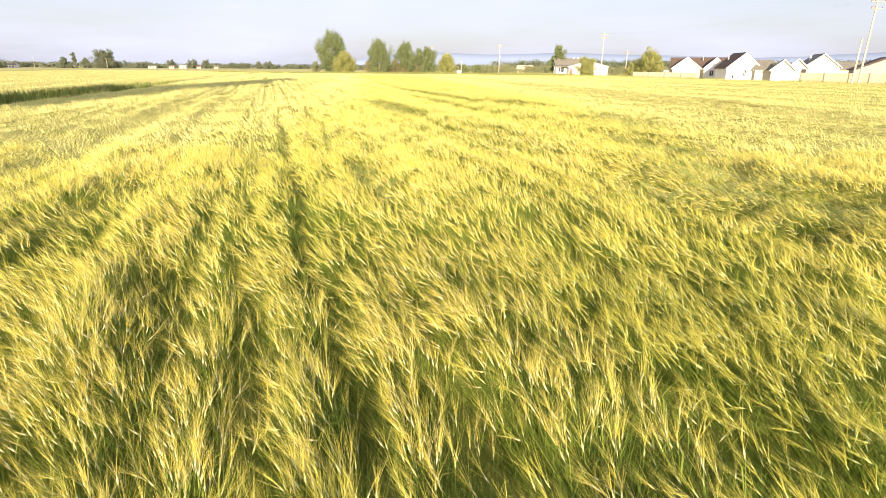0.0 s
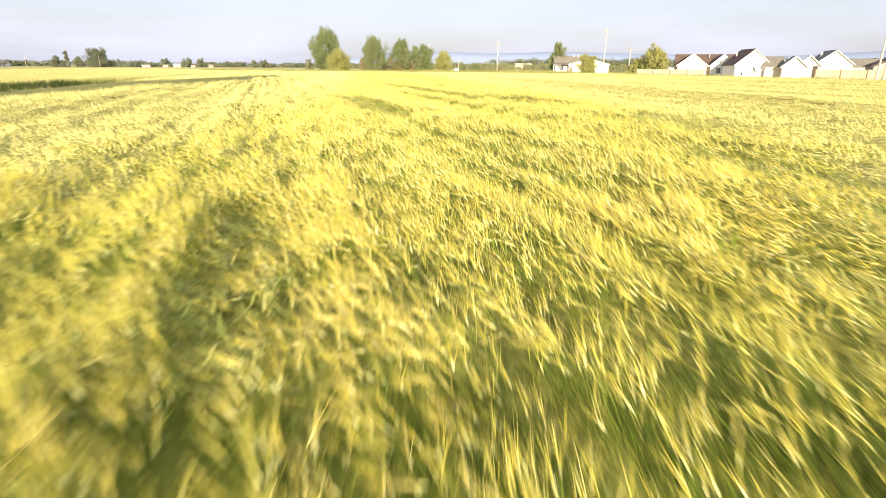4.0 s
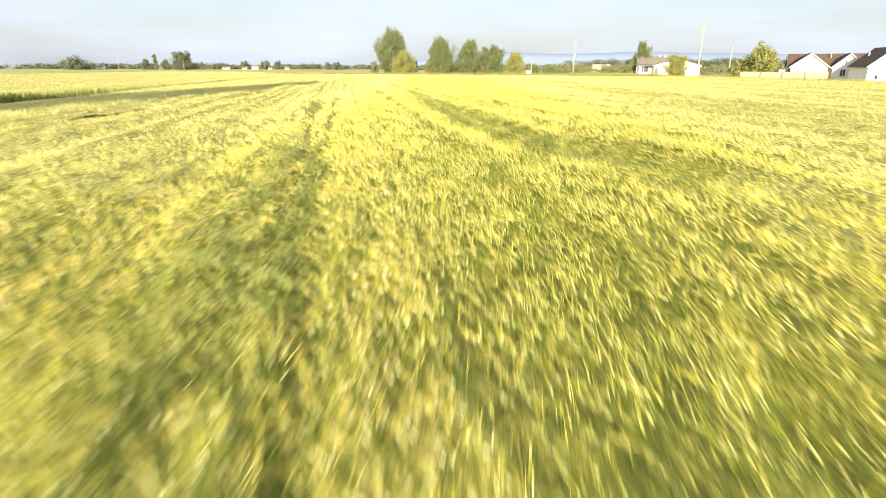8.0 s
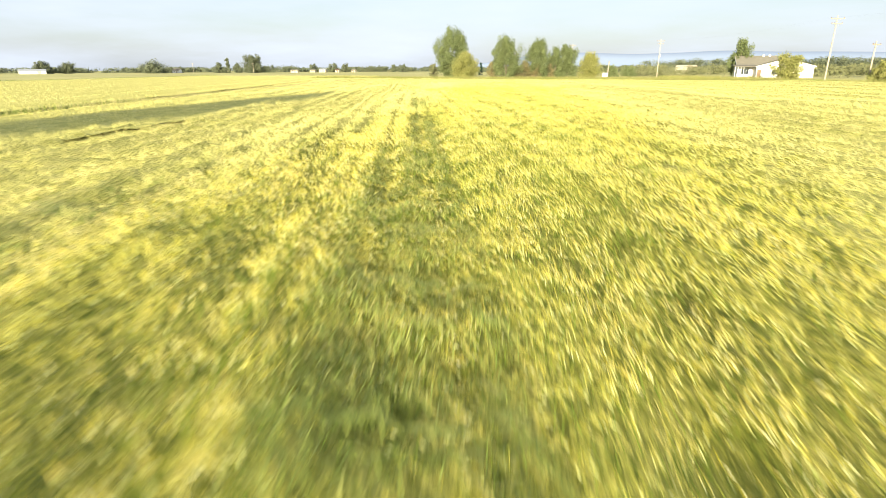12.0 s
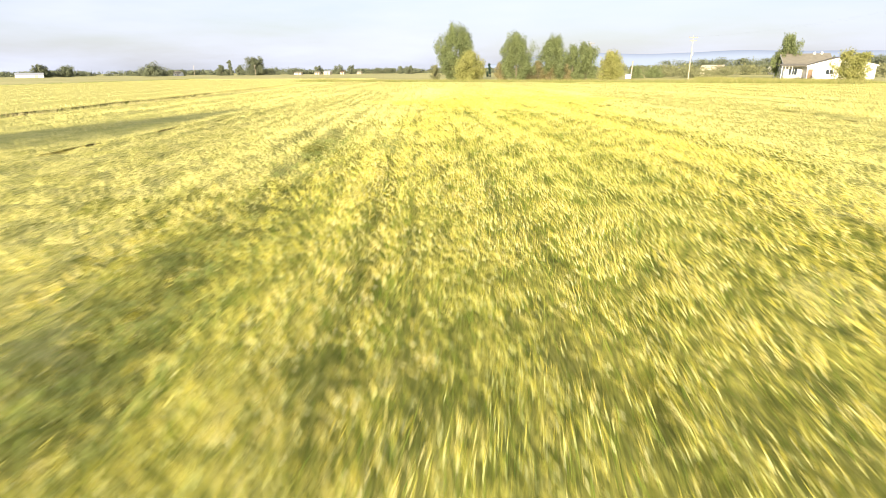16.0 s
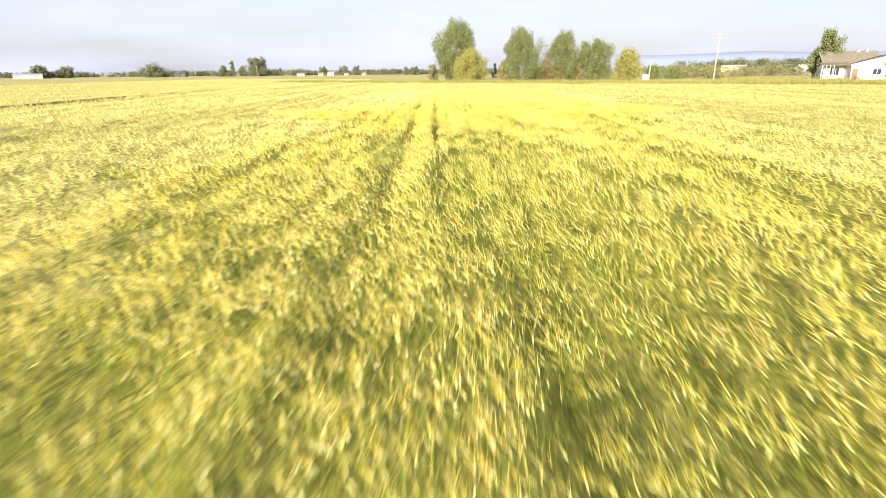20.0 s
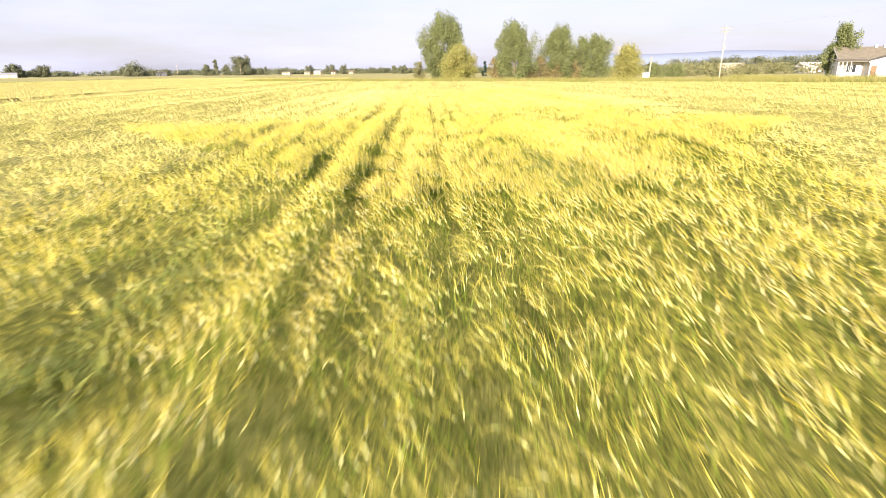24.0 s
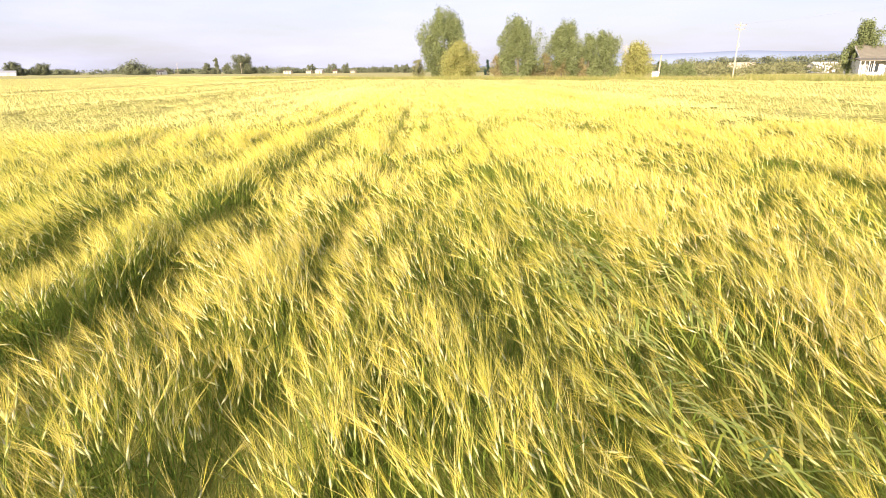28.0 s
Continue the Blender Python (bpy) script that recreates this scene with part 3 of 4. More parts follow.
        F = (np.arange(n)[:, None, None] * 5 + np.array([(0, 1, 2), (0, 2, 3), (3, 2, 4)])[None]).reshape(-1, 3)
        ob = new("lodged_barley", array_mesh("lodged_barley", V, F, [MAT_LODGED]))
        tagged(ob, "green barley stems beaten flat by wind", "crop", kind="stuff")


grow()

# ---- trees ----
def leaf_cloud(centres, radii, per, size, rng, flat=1.0):
    """Small leaf sprays, about per of them round each centre."""
    c = np.repeat(centres, per, 0)
    r = np.repeat(radii, per)[:, None]
    n = len(c)
    g = rng.normal(0, 1, (n, 3))
    g /= np.linalg.norm(g, axis=1)[:, None]
    p = c + g * r * rng.uniform(0.15, 1.0, (n, 1)) ** 0.7 * np.array([1, 1, flat])
    a = rng.normal(0, 1, (n, 3))
    a /= np.linalg.norm(a, axis=1)[:, None]
    b = np.cross(a, g)
    b /= np.linalg.norm(b, axis=1)[:, None] + 1e-6
    s = (size * rng.uniform(0.6, 1.4, n))[:, None]
    quad = np.stack([p - a * s, p + b * s * 0.55, p + a * s, p - b * s * 0.55], 1).reshape(-1, 3)
    return quad, np.arange(n * 4).reshape(n, 4)


def tree(name, x, y, height, width, label, seed, leaf=MAT_TREE, form="poplar", leaves=5200, size=0.16, base=0.06, lean=0.0, category="tree", z=0.0):
    """Trunk with limbs that bear the crown's many leaf sprays. form sets how wide the crown is at each height."""
    rng = np.random.default_rng(seed)
    forms = {"broad": ((0, 0.62), (0.15, 0.82), (0.45, 1.0), (0.78, 0.92), (0.94, 0.72), (1, 0.45)),
             "egg": ((0, 0.62), (0.12, 0.86), (0.38, 1.0), (0.6, 0.93), (0.8, 0.66), (0.93, 0.4), (1, 0.14)),
             "poplar": ((0, 0.45), (0.15, 0.8), (0.4, 1.0), (0.7, 0.86), (0.88, 0.6), (1, 0.12)),
             "oval": ((0, 0.7), (0.2, 0.95), (0.5, 1.0), (0.8, 0.8), (1, 0.2)),
             "bush": ((0, 0.92), (0.3, 1.0), (0.6, 0.86), (0.85, 0.5), (1, 0.08)),
             "round": ((0, 0.4), (0.25, 0.85), (0.55, 1.0), (0.85, 0.7), (1, 0.2)),
             "spire": ((0, 1.0), (0.3, 0.75), (0.45, 0.45), (0.75, 0.22), (1, 0.03)),
             "spruce": ((0, 1.0), (0.5, 0.55), (1, 0.03))}[form]
    fh, fw = zip(*forms)
    root = new(name)
    root.location = (x, y, z)
    tagged(root, label, category)
    bm = bmesh.new()
    thick = 0.022 * height + 0.05
    bend = rng.normal(0, 0.02 * height, 2)
    spine = [Vector((bend[0] * k * k + lean * k * height, bend[1] * k * k, -0.1 + k * height * 0.92)) for k in np.linspace(0, 1, 7)]
    add_tube(bm, spine, [thick * (1 - 0.88 * k) for k in np.linspace(0, 1, 7)], 8)
    limbs = 34 if leaves > 3000 else 14 if leaves > 700 else 7
    centres, radii = [], []
    for k in range(limbs):
        h = base + (0.97 - base) * (k + rng.random()) / limbs
        h0 = max(0.03, h - (0.22 if form in ("poplar", "oval", "round") else 0.05) * rng.uniform(0.6, 1.2))
        ang = k * 2.4 + rng.normal(0, 0.5)
        rad = width / 2 * np.interp((h - base) / (1 - base), fh, fw) * rng.uniform(0.62, 1.06)
        p0 = spine[min(6, int(h0 * 6.5))]
        p0 = Vector((p0.x, p0.y, h0 * height))
        p1 = Vector((lean * h * height + rad * math.cos(ang), rad * math.sin(ang), h * height))
        pm = p0.lerp(p1, 0.55) + Vector((0, 0, -0.05 * height * rng.random()))
        add_tube(bm, [p0, pm, p1], [thick * 0.30 * (1.1 - h), thick * 0.20 * (1.1 - h), 0.012 * height * 0.2], 5)
        steps = 4
        for s in range(steps):
            f = 0.30 + 0.70 * (s + rng.random() * 0.6) / (steps - 0.4)
            q = p0.lerp(pm, f * 2) if f < 0.5 else pm.lerp(p1, f * 2 - 1)
            jit = rng.normal(0, 0.035 * width, 3)
            centres.append((q.x + jit[0], q.y + jit[1], max(q.z + jit[2] * 1.2, 0.12 * height * base + 0.3)))
            radii.append(width * rng.uniform(0.095, 0.155) * (1.3 if form == "bush" else 1.0))
    part("trunk", bm, MAT_BARK, root)
    per = max(4, int(2.0 * leaves) // len(centres))
    v, f = leaf_cloud(np.array(centres), np.array(radii), per, size, rng, 1.75 if form in ("poplar", "egg", "broad") else 1.0)
    v[:, 2] = np.maximum(v[:, 2], 0.05)
    crown = new("crown", array_mesh("crown", v, f, [leaf]))
    crown.parent = root
    return root


tree("poplar", -41.4, 219.4, 14.2, 11.0, "tall broad poplar, yellow-green in the low sun, with an uneven crown", 11, form="broad", leaves=17000, size=0.18)
tree("poplar", -22.0, 203.0, 10.9, 8.5, "full poplar with a rounded top beside a rusty shrub", 12, form="egg", leaves=12000, size=0.165)
tree("poplar", -13.9, 211.0, 10.5, 8.2, "poplar with pale limbs showing through the crown", 13, form="egg", leaves=10000, size=0.16)
tree("poplar", -8.9, 218.6, 8.9, 5.8, "slim poplar standing against its neighbours", 14, form="egg", leaves=6000, size=0.155)
tree("poplar", -5.6, 222.6, 9.3, 7.6, "poplar with a ragged spiky top", 15, form="egg", leaves=8500, size=0.16)
tree("willow_bush", -35.4, 210.0, 7.2, 9.2, "rounded yellow-green willow bush in front of a poplar", 16, MAT_WILLOW, "bush", 10000, 0.16, 0.0)
tree("willow_bush", 1.3, 226.4, 7.0, 7.6, "yellow willow bush thinning to the top", 17, MAT_WILLOW, "bush", 6500, 0.16, 0.0)
tree("willow_sapling", 0.3, 228.6, 7.7, 2.2, "thin yellowish willow stem above the bush", 18, MAT_WILLOW, "poplar", 900, 0.15)
tree("willow_sapling", 2.5, 228.6, 8.0, 1.8, "thin yellowish willow stem above the bush", 19, MAT_WILLOW, "poplar", 800, 0.15)
for k, (x, y, h, w) in enumerate(((-26.2, 203.6, 4.4, 4.2), (-17.2, 209.6, 4.7, 5.0), (-14.0, 208.8, 4.0, 3.6), (-19.3, 206.5, 3.7, 3.2), (-10.6, 214.5, 4.2, 3.5))):
    tree("rusty_shrub", x, y, h, w, "reddish brown shrub between the poplars", 30 + k, MAT_DRYLEAF, "bush", 1500, 0.15, 0.0, category="shrub")
tree("dark_shrub", 8.8, 243.0, 3.6, 5.5, "dull green shrub behind the verge", 40, MAT_TREE, "bush", 1300, 0.17, 0.0, category="shrub")
tree("dark_shrub", 15.0, 250.0, 3.2, 7.0, "dull green shrub behind the verge", 41, MAT_TREE, "bush", 1300, 0.17, 0.0, category="shrub")
tree("spruce", -47.2, 304.0, 5.6, 3.2, "small dark blue-green spruce", 42, MAT_SPRUCE, "spruce", 1200, 0.15, 0.02)
tree("pale_shrub", -48.6, 222.0, 4.4, 4.2, "pale olive shrub at the foot of the tall poplar", 43, MAT_THICKET, "bush", 900, 0.16, 0.0, category="shrub")
tree("cottonwood", 43.6, 223.8, 10.2, 6.0, "lopsided cottonwood behind the white farmhouse", 44, MAT_TREE, "egg", 7500, 0.17, 0.08, lean=0.06)
tree("apple_tree", 47.2, 192.5, 6.0, 7.6, "broad yellow-green garden tree beside the farmhouse", 45, MAT_WILLOW, "oval", 4200, 0.17, 0.12)
tree("boxelder", 51.2, 144.1, 6.5, 7.6, "wide loose tree of yellowish green", 47, MAT_WILLOW, "oval", 5200, 0.19, 0.05)
tree("boxelder", 48.2, 147.2, 3.6, 4.8, "low bushy tree of yellowish green", 48, MAT_WILLOW, "bush", 2200, 0.17, 0.0)
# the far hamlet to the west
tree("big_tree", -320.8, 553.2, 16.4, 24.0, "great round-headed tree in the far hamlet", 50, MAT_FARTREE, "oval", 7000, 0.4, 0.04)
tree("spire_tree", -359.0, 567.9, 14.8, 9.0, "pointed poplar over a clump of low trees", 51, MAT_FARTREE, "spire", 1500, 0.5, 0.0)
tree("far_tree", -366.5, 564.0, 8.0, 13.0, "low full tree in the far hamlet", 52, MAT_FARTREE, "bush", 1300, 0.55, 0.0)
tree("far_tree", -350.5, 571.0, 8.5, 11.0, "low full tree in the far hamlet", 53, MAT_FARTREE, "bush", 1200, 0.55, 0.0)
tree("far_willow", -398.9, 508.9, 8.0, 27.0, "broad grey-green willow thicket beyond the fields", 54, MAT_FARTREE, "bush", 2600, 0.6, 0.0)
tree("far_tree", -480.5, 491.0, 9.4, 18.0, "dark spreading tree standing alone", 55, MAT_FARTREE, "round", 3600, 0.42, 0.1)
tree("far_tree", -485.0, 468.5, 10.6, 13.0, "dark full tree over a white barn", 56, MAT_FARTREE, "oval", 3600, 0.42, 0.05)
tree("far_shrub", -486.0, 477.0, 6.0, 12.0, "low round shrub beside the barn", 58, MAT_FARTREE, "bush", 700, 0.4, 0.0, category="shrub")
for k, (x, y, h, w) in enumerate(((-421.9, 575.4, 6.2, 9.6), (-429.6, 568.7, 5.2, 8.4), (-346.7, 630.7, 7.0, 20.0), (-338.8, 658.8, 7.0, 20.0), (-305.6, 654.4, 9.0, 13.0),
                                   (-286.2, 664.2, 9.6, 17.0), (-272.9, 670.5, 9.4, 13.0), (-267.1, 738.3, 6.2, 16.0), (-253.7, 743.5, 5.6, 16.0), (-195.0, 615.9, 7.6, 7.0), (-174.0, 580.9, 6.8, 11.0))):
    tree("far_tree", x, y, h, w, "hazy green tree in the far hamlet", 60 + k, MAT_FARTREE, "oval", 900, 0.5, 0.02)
# a short avenue of young poplars
young = tree("young_poplar", -268.0, 700.0, 6.6, 2.4, "slim young poplar in a short avenue", 75, MAT_FARTREE, "poplar", 260, 0.45, 0.02)
tagged(young, group="avenue of young poplars")
for k in range(1, 7):
    copy_thing(young, pose(-268.0 + 4.6 * k, 700.0 + 1.4 * k, 0, 0, 0, 40 * k))
# the poplar behind the flight, whose long shadow lies across the field
tree("poplar", -19.4, -25.0, 25.3, 8.6, "tall poplar casting a long shadow over the barley", 90, leaves=4000, size=0.32, base=0.03)
tree("poplar", -24.0, -27.0, 19.5, 7.0, "poplar casting its shadow over the ditch", 91, leaves=3000, size=0.32, base=0.03)


def wood(name, x0, y0, x1, y1, count, h, w, seed, label, leaf=MAT_FARTREE, per=130, size=0.75):
    """A far belt of many crowns, grown together."""
    rng = np.random.default_rng(seed)
    V, F, at = [], [], 0
    for k in range(count):
        f = (k + rng.random()) / count
        x, y = x0 + (x1 - x0) * f + rng.normal(0, 0.35 * w), y0 + (y1 - y0) * f + rng.normal(0, 1.2 * w)
        hh, ww = h * rng.uniform(0.78, 1.06), w * rng.uniform(0.7, 1.25)
        n = 12
        c = np.stack([x + rng.normal(0, 0.26 * ww, n), y + rng.normal(0, 0.26 * ww, n), hh * rng.uniform(0.05, 0.74, n)], 1)
        v, fc = leaf_cloud(c, np.full(n, 0.30 * ww) * rng.uniform(0.7, 1.1, n), per // n, size, rng, 0.6)
        v[:, 2] = np.clip(v[:, 2], 0.0, hh)
        V.append(v)
        F.append(fc + at)
        at += len(v)
    ob = new(name, array_mesh(name, np.concatenate(V), np.concatenate(F), [leaf]))
    tagged(ob, label, "woods", kind="stuff")


wood("far_woods", 50, 470, 180, 430, 60, 10.5, 14, 101, "wooded rise beyond the farmhouse", per=420, size=0.5)
wood("far_woods", 120, 430, 260, 330, 55, 9.5, 13, 102, "wooded rise beyond the new houses", per=420, size=0.5)
wood("garden_trees", 10, 330, 120, 300, 34, 5.0, 9, 103, "low garden trees among far houses", MAT_THICKET, 320, 0.36)
wood("garden_trees", 14, 262, 40, 262, 9, 3.4, 7, 104, "pale thicket behind the verge", MAT_THICKET, 320, 0.26)
wood("garden_trees", 66, 245, 130, 205, 20, 4.6, 8, 105, "low trees behind the garden fences", MAT_THICKET, 300, 0.33)
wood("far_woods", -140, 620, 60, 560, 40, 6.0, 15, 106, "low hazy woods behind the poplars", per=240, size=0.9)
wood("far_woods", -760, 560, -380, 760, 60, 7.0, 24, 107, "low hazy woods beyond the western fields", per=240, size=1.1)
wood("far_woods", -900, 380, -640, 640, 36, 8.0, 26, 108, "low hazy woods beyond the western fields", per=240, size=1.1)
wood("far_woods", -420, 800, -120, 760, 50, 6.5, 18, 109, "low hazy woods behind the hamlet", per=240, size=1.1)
wood("far_woods", 150, 280, 330, 110, 70, 7.0, 12, 110, "trees beyond the housing estate", per=300, size=0.45)


def hills():
    rng = np.random.default_rng(3)
    az = np.linspace(-40, 60, 200)
    top = 1.6 * (30 + 70 * field_noise(az + 100, az * 0, 16, 51, 3) + 10 * field_noise(az + 100, az * 0, 4, 52, 2)) * np.clip((az + 16) / 16, 0.02, 1)
    V, F = [], []
    for k, (a, t) in enumerate(zip(az, top)):
        r = 4300
        x, y = r * math.sin(radians(a)), r * math.cos(radians(a))
        V += [(x * 0.998, y * 0.998, -4), (x * 0.999, y * 0.999, t * 0.5), (x, y, t), (x * 1.05, y * 1.05, -2)]
        if k:
            b = 4 * k
            F += [(b - 4 + j, b + j, b + j + 1, b - 3 + j) for j in range(3)]
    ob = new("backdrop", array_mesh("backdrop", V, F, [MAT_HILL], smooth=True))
    tagged(ob, "blue hazy range of hills along the horizon", "hills", kind="structure")


hills()

# ---- buildings ----
def gable_block(root, x0, x1, y0, y1, eave, ridge, wall, roof, along_x=False, trim=MAT_TRIM, over=0.35, name=""):
    """Walls under a pitched roof, with its ridge along local y (or x)."""
    bm = bmesh.new()
    if along_x:
        m = (y0 + y1) / 2
        ends = [[(x, y0, 0), (x, y1, 0), (x, y1, eave), (x, m, ridge), (x, y0, eave)] for x in (x0, x1)]
    else:
        m = (x0 + x1) / 2
        ends = [[(x0, y, 0), (x1, y, 0), (x1, y, eave), (m, y, ridge), (x0, y, eave)] for y in (y0, y1)]
    a, b = [[bm.verts.new(p) for p in e] for e in ends]
    bm.faces.new(a)
    bm.faces.new(b[::-1])
    for k in range(5):
        bm.faces.new((a[k], b[k], b[(k + 1) % 5], a[(k + 1) % 5]))
    bmesh.ops.recalc_face_normals(bm, faces=bm.faces[:])
    part("wall", bm, wall, root)
    half = ((y1 - y0) if along_x else (x1 - x0)) / 2
    slope = (ridge - eave) / half
    th = 0.14
    for s in (-1, 1):
        # a slab from the ridge to past the eave
        prof = [(0, ridge + 0.02), (s * (half + over), eave - slope * over + 0.02), (s * (half + over), eave - slope * over + 0.02 + th), (0, ridge + 0.02 + th)]
        bm = bmesh.new()
        rows = []
        for q in ((x0 - over, x1 + over) if along_x else (y0 - over, y1 + over)):
            rows.append([bm.verts.new((q, m + p, z) if along_x else (m + p, q, z)) for p, z in prof])
        bm.faces.new(rows[0])
        bm.faces.new(rows[1][::-1])
        for k in range(4):
            bm.faces.new((rows[0][k], rows[1][k], rows[1][(k + 1) % 4], rows[0][(k + 1) % 4]))
        bmesh.ops.recalc_face_normals(bm, faces=bm.faces[:])
        slab = part("roof", bm, roof, root)
        # bargeboard along the front verge
        bm = bmesh.new()
        q0 = (x0 if along_x else y0) - over
        rows = []
        for q in (q0 - 0.03, q0 + 0.03):
            rows.append([bm.verts.new((q, m + p, z) if along_x else (m + p, q, z)) for p, z in
                         ((0, ridge - 0.14), (s * (half + over), eave - slope * over - 0.14), (s * (half + over), eave - slope * over + 0.11), (0, ridge + 0.11))])
        bm.faces.new(rows[0])
        bm.faces.new(rows[1][::-1])
        for k in range(4):
            bm.faces.new((rows[0][k], rows[1][k], rows[1][(k + 1) % 4], rows[0][(k + 1) % 4]))
        bmesh.ops.recalc_face_normals(bm, faces=bm.faces[:])
        part("bargeboard", bm, trim, slab)


def window(root, x, z, w, h, y=0.0, bars=1, frame_mat=MAT_TRIM):
    """A window in a wall that faces local -y."""
    bm = bmesh.new()
    t = 0.09
    for a in ((x - w / 2 - t, x + w / 2 + t, z - t, z), (x - w / 2 - t, x + w / 2 + t, z + h, z + h + t), (x - w / 2 - t, x - w / 2, z, z + h), (x + w / 2, x + w / 2 + t, z, z + h)):
        add_box(bm, a[0], a[1], y - 0.06, y + 0.02, a[2], a[3])
    for k in range(bars):
        c = x - w / 2 + w * (k + 1) / (bars + 1)
        add_box(bm, c - 0.03, c + 0.03, y - 0.05, y + 0.02, z, z + h)
    win = part("window", bm, frame_mat, root)
    part("pane", box(x - w / 2, x + w / 2, y - 0.02, y - 0.006, z, z + h), MAT_GLASS, win)
    return win


def door(root, x, w, h, y=0.0, mat=MAT_DOOR):
    d = part("door", box(x - w / 2, x + w / 2, y - 0.05, y - 0.005, 0.05, h, 0.01), mat, root)
    part("handle", box(x + w * 0.36, x + w * 0.42, y - 0.10, y - 0.05, 0.95, 1.05, 0.008), MAT_METAL, d)


def house_at(name, x, y, yaw, label, category="house"):
    root = new(name)
    root.matrix_world = pose(x, y, 0, 0, 0, yaw)
    return tagged(root, label, category)


TURN = -10.0
# the new estate along the verge
h = house_at("bungalow", 58.7, 140.2, -20.0, "cream bungalow with two front gables and a brown shingle roof")
gable_block(h, -3.3, 13.0, 3.0, 10.5, 2.7, 5.0, MAT_CREAM, MAT_ROOF, along_x=True)
gable_block(h, -3.1, 3.1, 0.0, 6.8, 2.7, 5.1, MAT_CREAM, MAT_ROOF)
gable_block(h, 4.0, 9.0, 0.8, 6.8, 2.7, 5.0, MAT_WHITE, MAT_ROOF)
window(h, 5.7, 0.9, 0.8, 1.2, 0.8)
window(h, 7.4, 0.9, 0.8, 1.2, 0.8)
part("vent_pipe", tube([(3.8, 5.2, 4.3), (3.8, 5.2, 5.3)], [0.09, 0.09]), MAT_METAL, h)
part("side_shed", box(-5.0, -3.35, 2.0, 4.2, 0, 2.1, 0.03), MAT_CREAM, h)
h = house_at("house", 65.3, 126.2, TURN, "white house with a tall front gable and brown shingle roof")
gable_block(h, -3.4, 3.4, 0.0, 8.5, 2.8, 5.75, MAT_WHITE, MAT_ROOF)
window(h, 0.3, 1.0, 0.5, 1.3)
window(h, -2.0, 0.5, 0.4, 0.7, bars=0)
part("vent_pipe", tube([(-1.6, 6.2, 4.2), (-1.6, 6.2, 5.2)], [0.16, 0.16]), MAT_METAL, h)
h = house_at("bungalow", 70.4, 120.2, -27.0, "low cream house with a grey-brown roof")
gable_block(h, -2.1, 2.1, 0.0, 9.0, 2.45, 4.3, MAT_CREAM, MAT_ROOFGREY)
gable_block(h, -5.0, -2.1, 2.5, 8.5, 2.45, 4.2, MAT_CREAM, MAT_ROOFGREY, along_x=True)
h = house_at("garage_house", 77.1, 126.0, -30.0, "cream garage with a deep arched entrance beside it")
gable_block(h, -2.2, 1.9, 0.0, 6.0, 2.7, 4.6, MAT_CREAM, MAT_ROOFGREY)
door(h, 1.0, 0.9, 2.5, 0.0, MAT_DARKTRIM)
h = house_at("house", 84.8, 130.0, -22.0, "cream house with a broad gable and grey-brown roof")
gable_block(h, -3.4, 3.4, 0.0, 11.0, 3.1, 5.75, MAT_CREAM, MAT_ROOFGREY)
part("chimney", box(-1.9, -1.5, 5.0, 5.4, 3.9, 5.5, 0.03), MAT_WHITE, h)
h = house_at("grey_house", 73.0, 96.0, -30.0, "grey house with a dark low roof behind the fence")
gable_block(h, -4.0, 4.5, 0.0, 10.0, 2.5, 4.4, MAT_GREYWALL, MAT_ROOF, trim=MAT_DARKTRIM)
part("chimney", box(0.6, 1.1, 2.5, 3.0, 3.8, 5.1, 0.03), MAT_WHITE, h)
# far roofs behind the estate
h = house_at("far_house", 101.0, 146.0, -10, "pale low house behind the estate")
gable_block(h, -7, 7, 0, 7, 2.5, 4.2, MAT_TAN, MAT_ROOFGREY, along_x=True)
window(h, -3, 0.9, 1.2, 1.1)
window(h, 3, 0.9, 1.2, 1.1)

# the white farmhouse with its porch
h = house_at("farmhouse", 42.6, 219.0, 0.0, "white farmhouse with a porch and grey-green shingle roof")
gable_block(h, 0.0, 10.5, 0.0, 8.0, 3.4, 5.9, MAT_WHITE, MAT_ROOFGREY, along_x=True)
gable_block(h, 4.2, 18.6, -3.0, 5.5, 3.1, 5.0, MAT_WHITE, MAT_ROOFGREY)
porch = part("porch_roof", box(-1.4, 4.3, -2.9, 0.1, 3.0, 3.14), MAT_ROOFGREY, h)
for v in porch.data.vertices:
    if v.co.y > 0:
        v.co.z += 0.5
for k in range(4):
    part("porch_post", box(-1.3 + 0.75 * k, -1.16 + 0.75 * k, -2.8, -2.66, 0, 3.0, 0.01), MAT_TRIM, h)
part("porch_floor", box(-1.4, 4.2, -2.9, 0.0, 0, 0.18, 0.02), MAT_ARM, h)
window(h, 2.0, 1.0, 1.9, 1.5, 0.0, 2)
door(h, 4.95, 1.0, 2.3, -3.0, MAT_DOOR)
window(h, 9.0, 1.1, 1.5, 1.1, -3.0, 1)
part("chimney", box(7.0, 7.5, 3.6, 4.1, 5.4, 6.4, 0.03), MAT_WHITE, h)
part("chimney", box(8.6, 9.1, 3.6, 4.1, 5.4, 6.4, 0.03), MAT_WHITE, h)

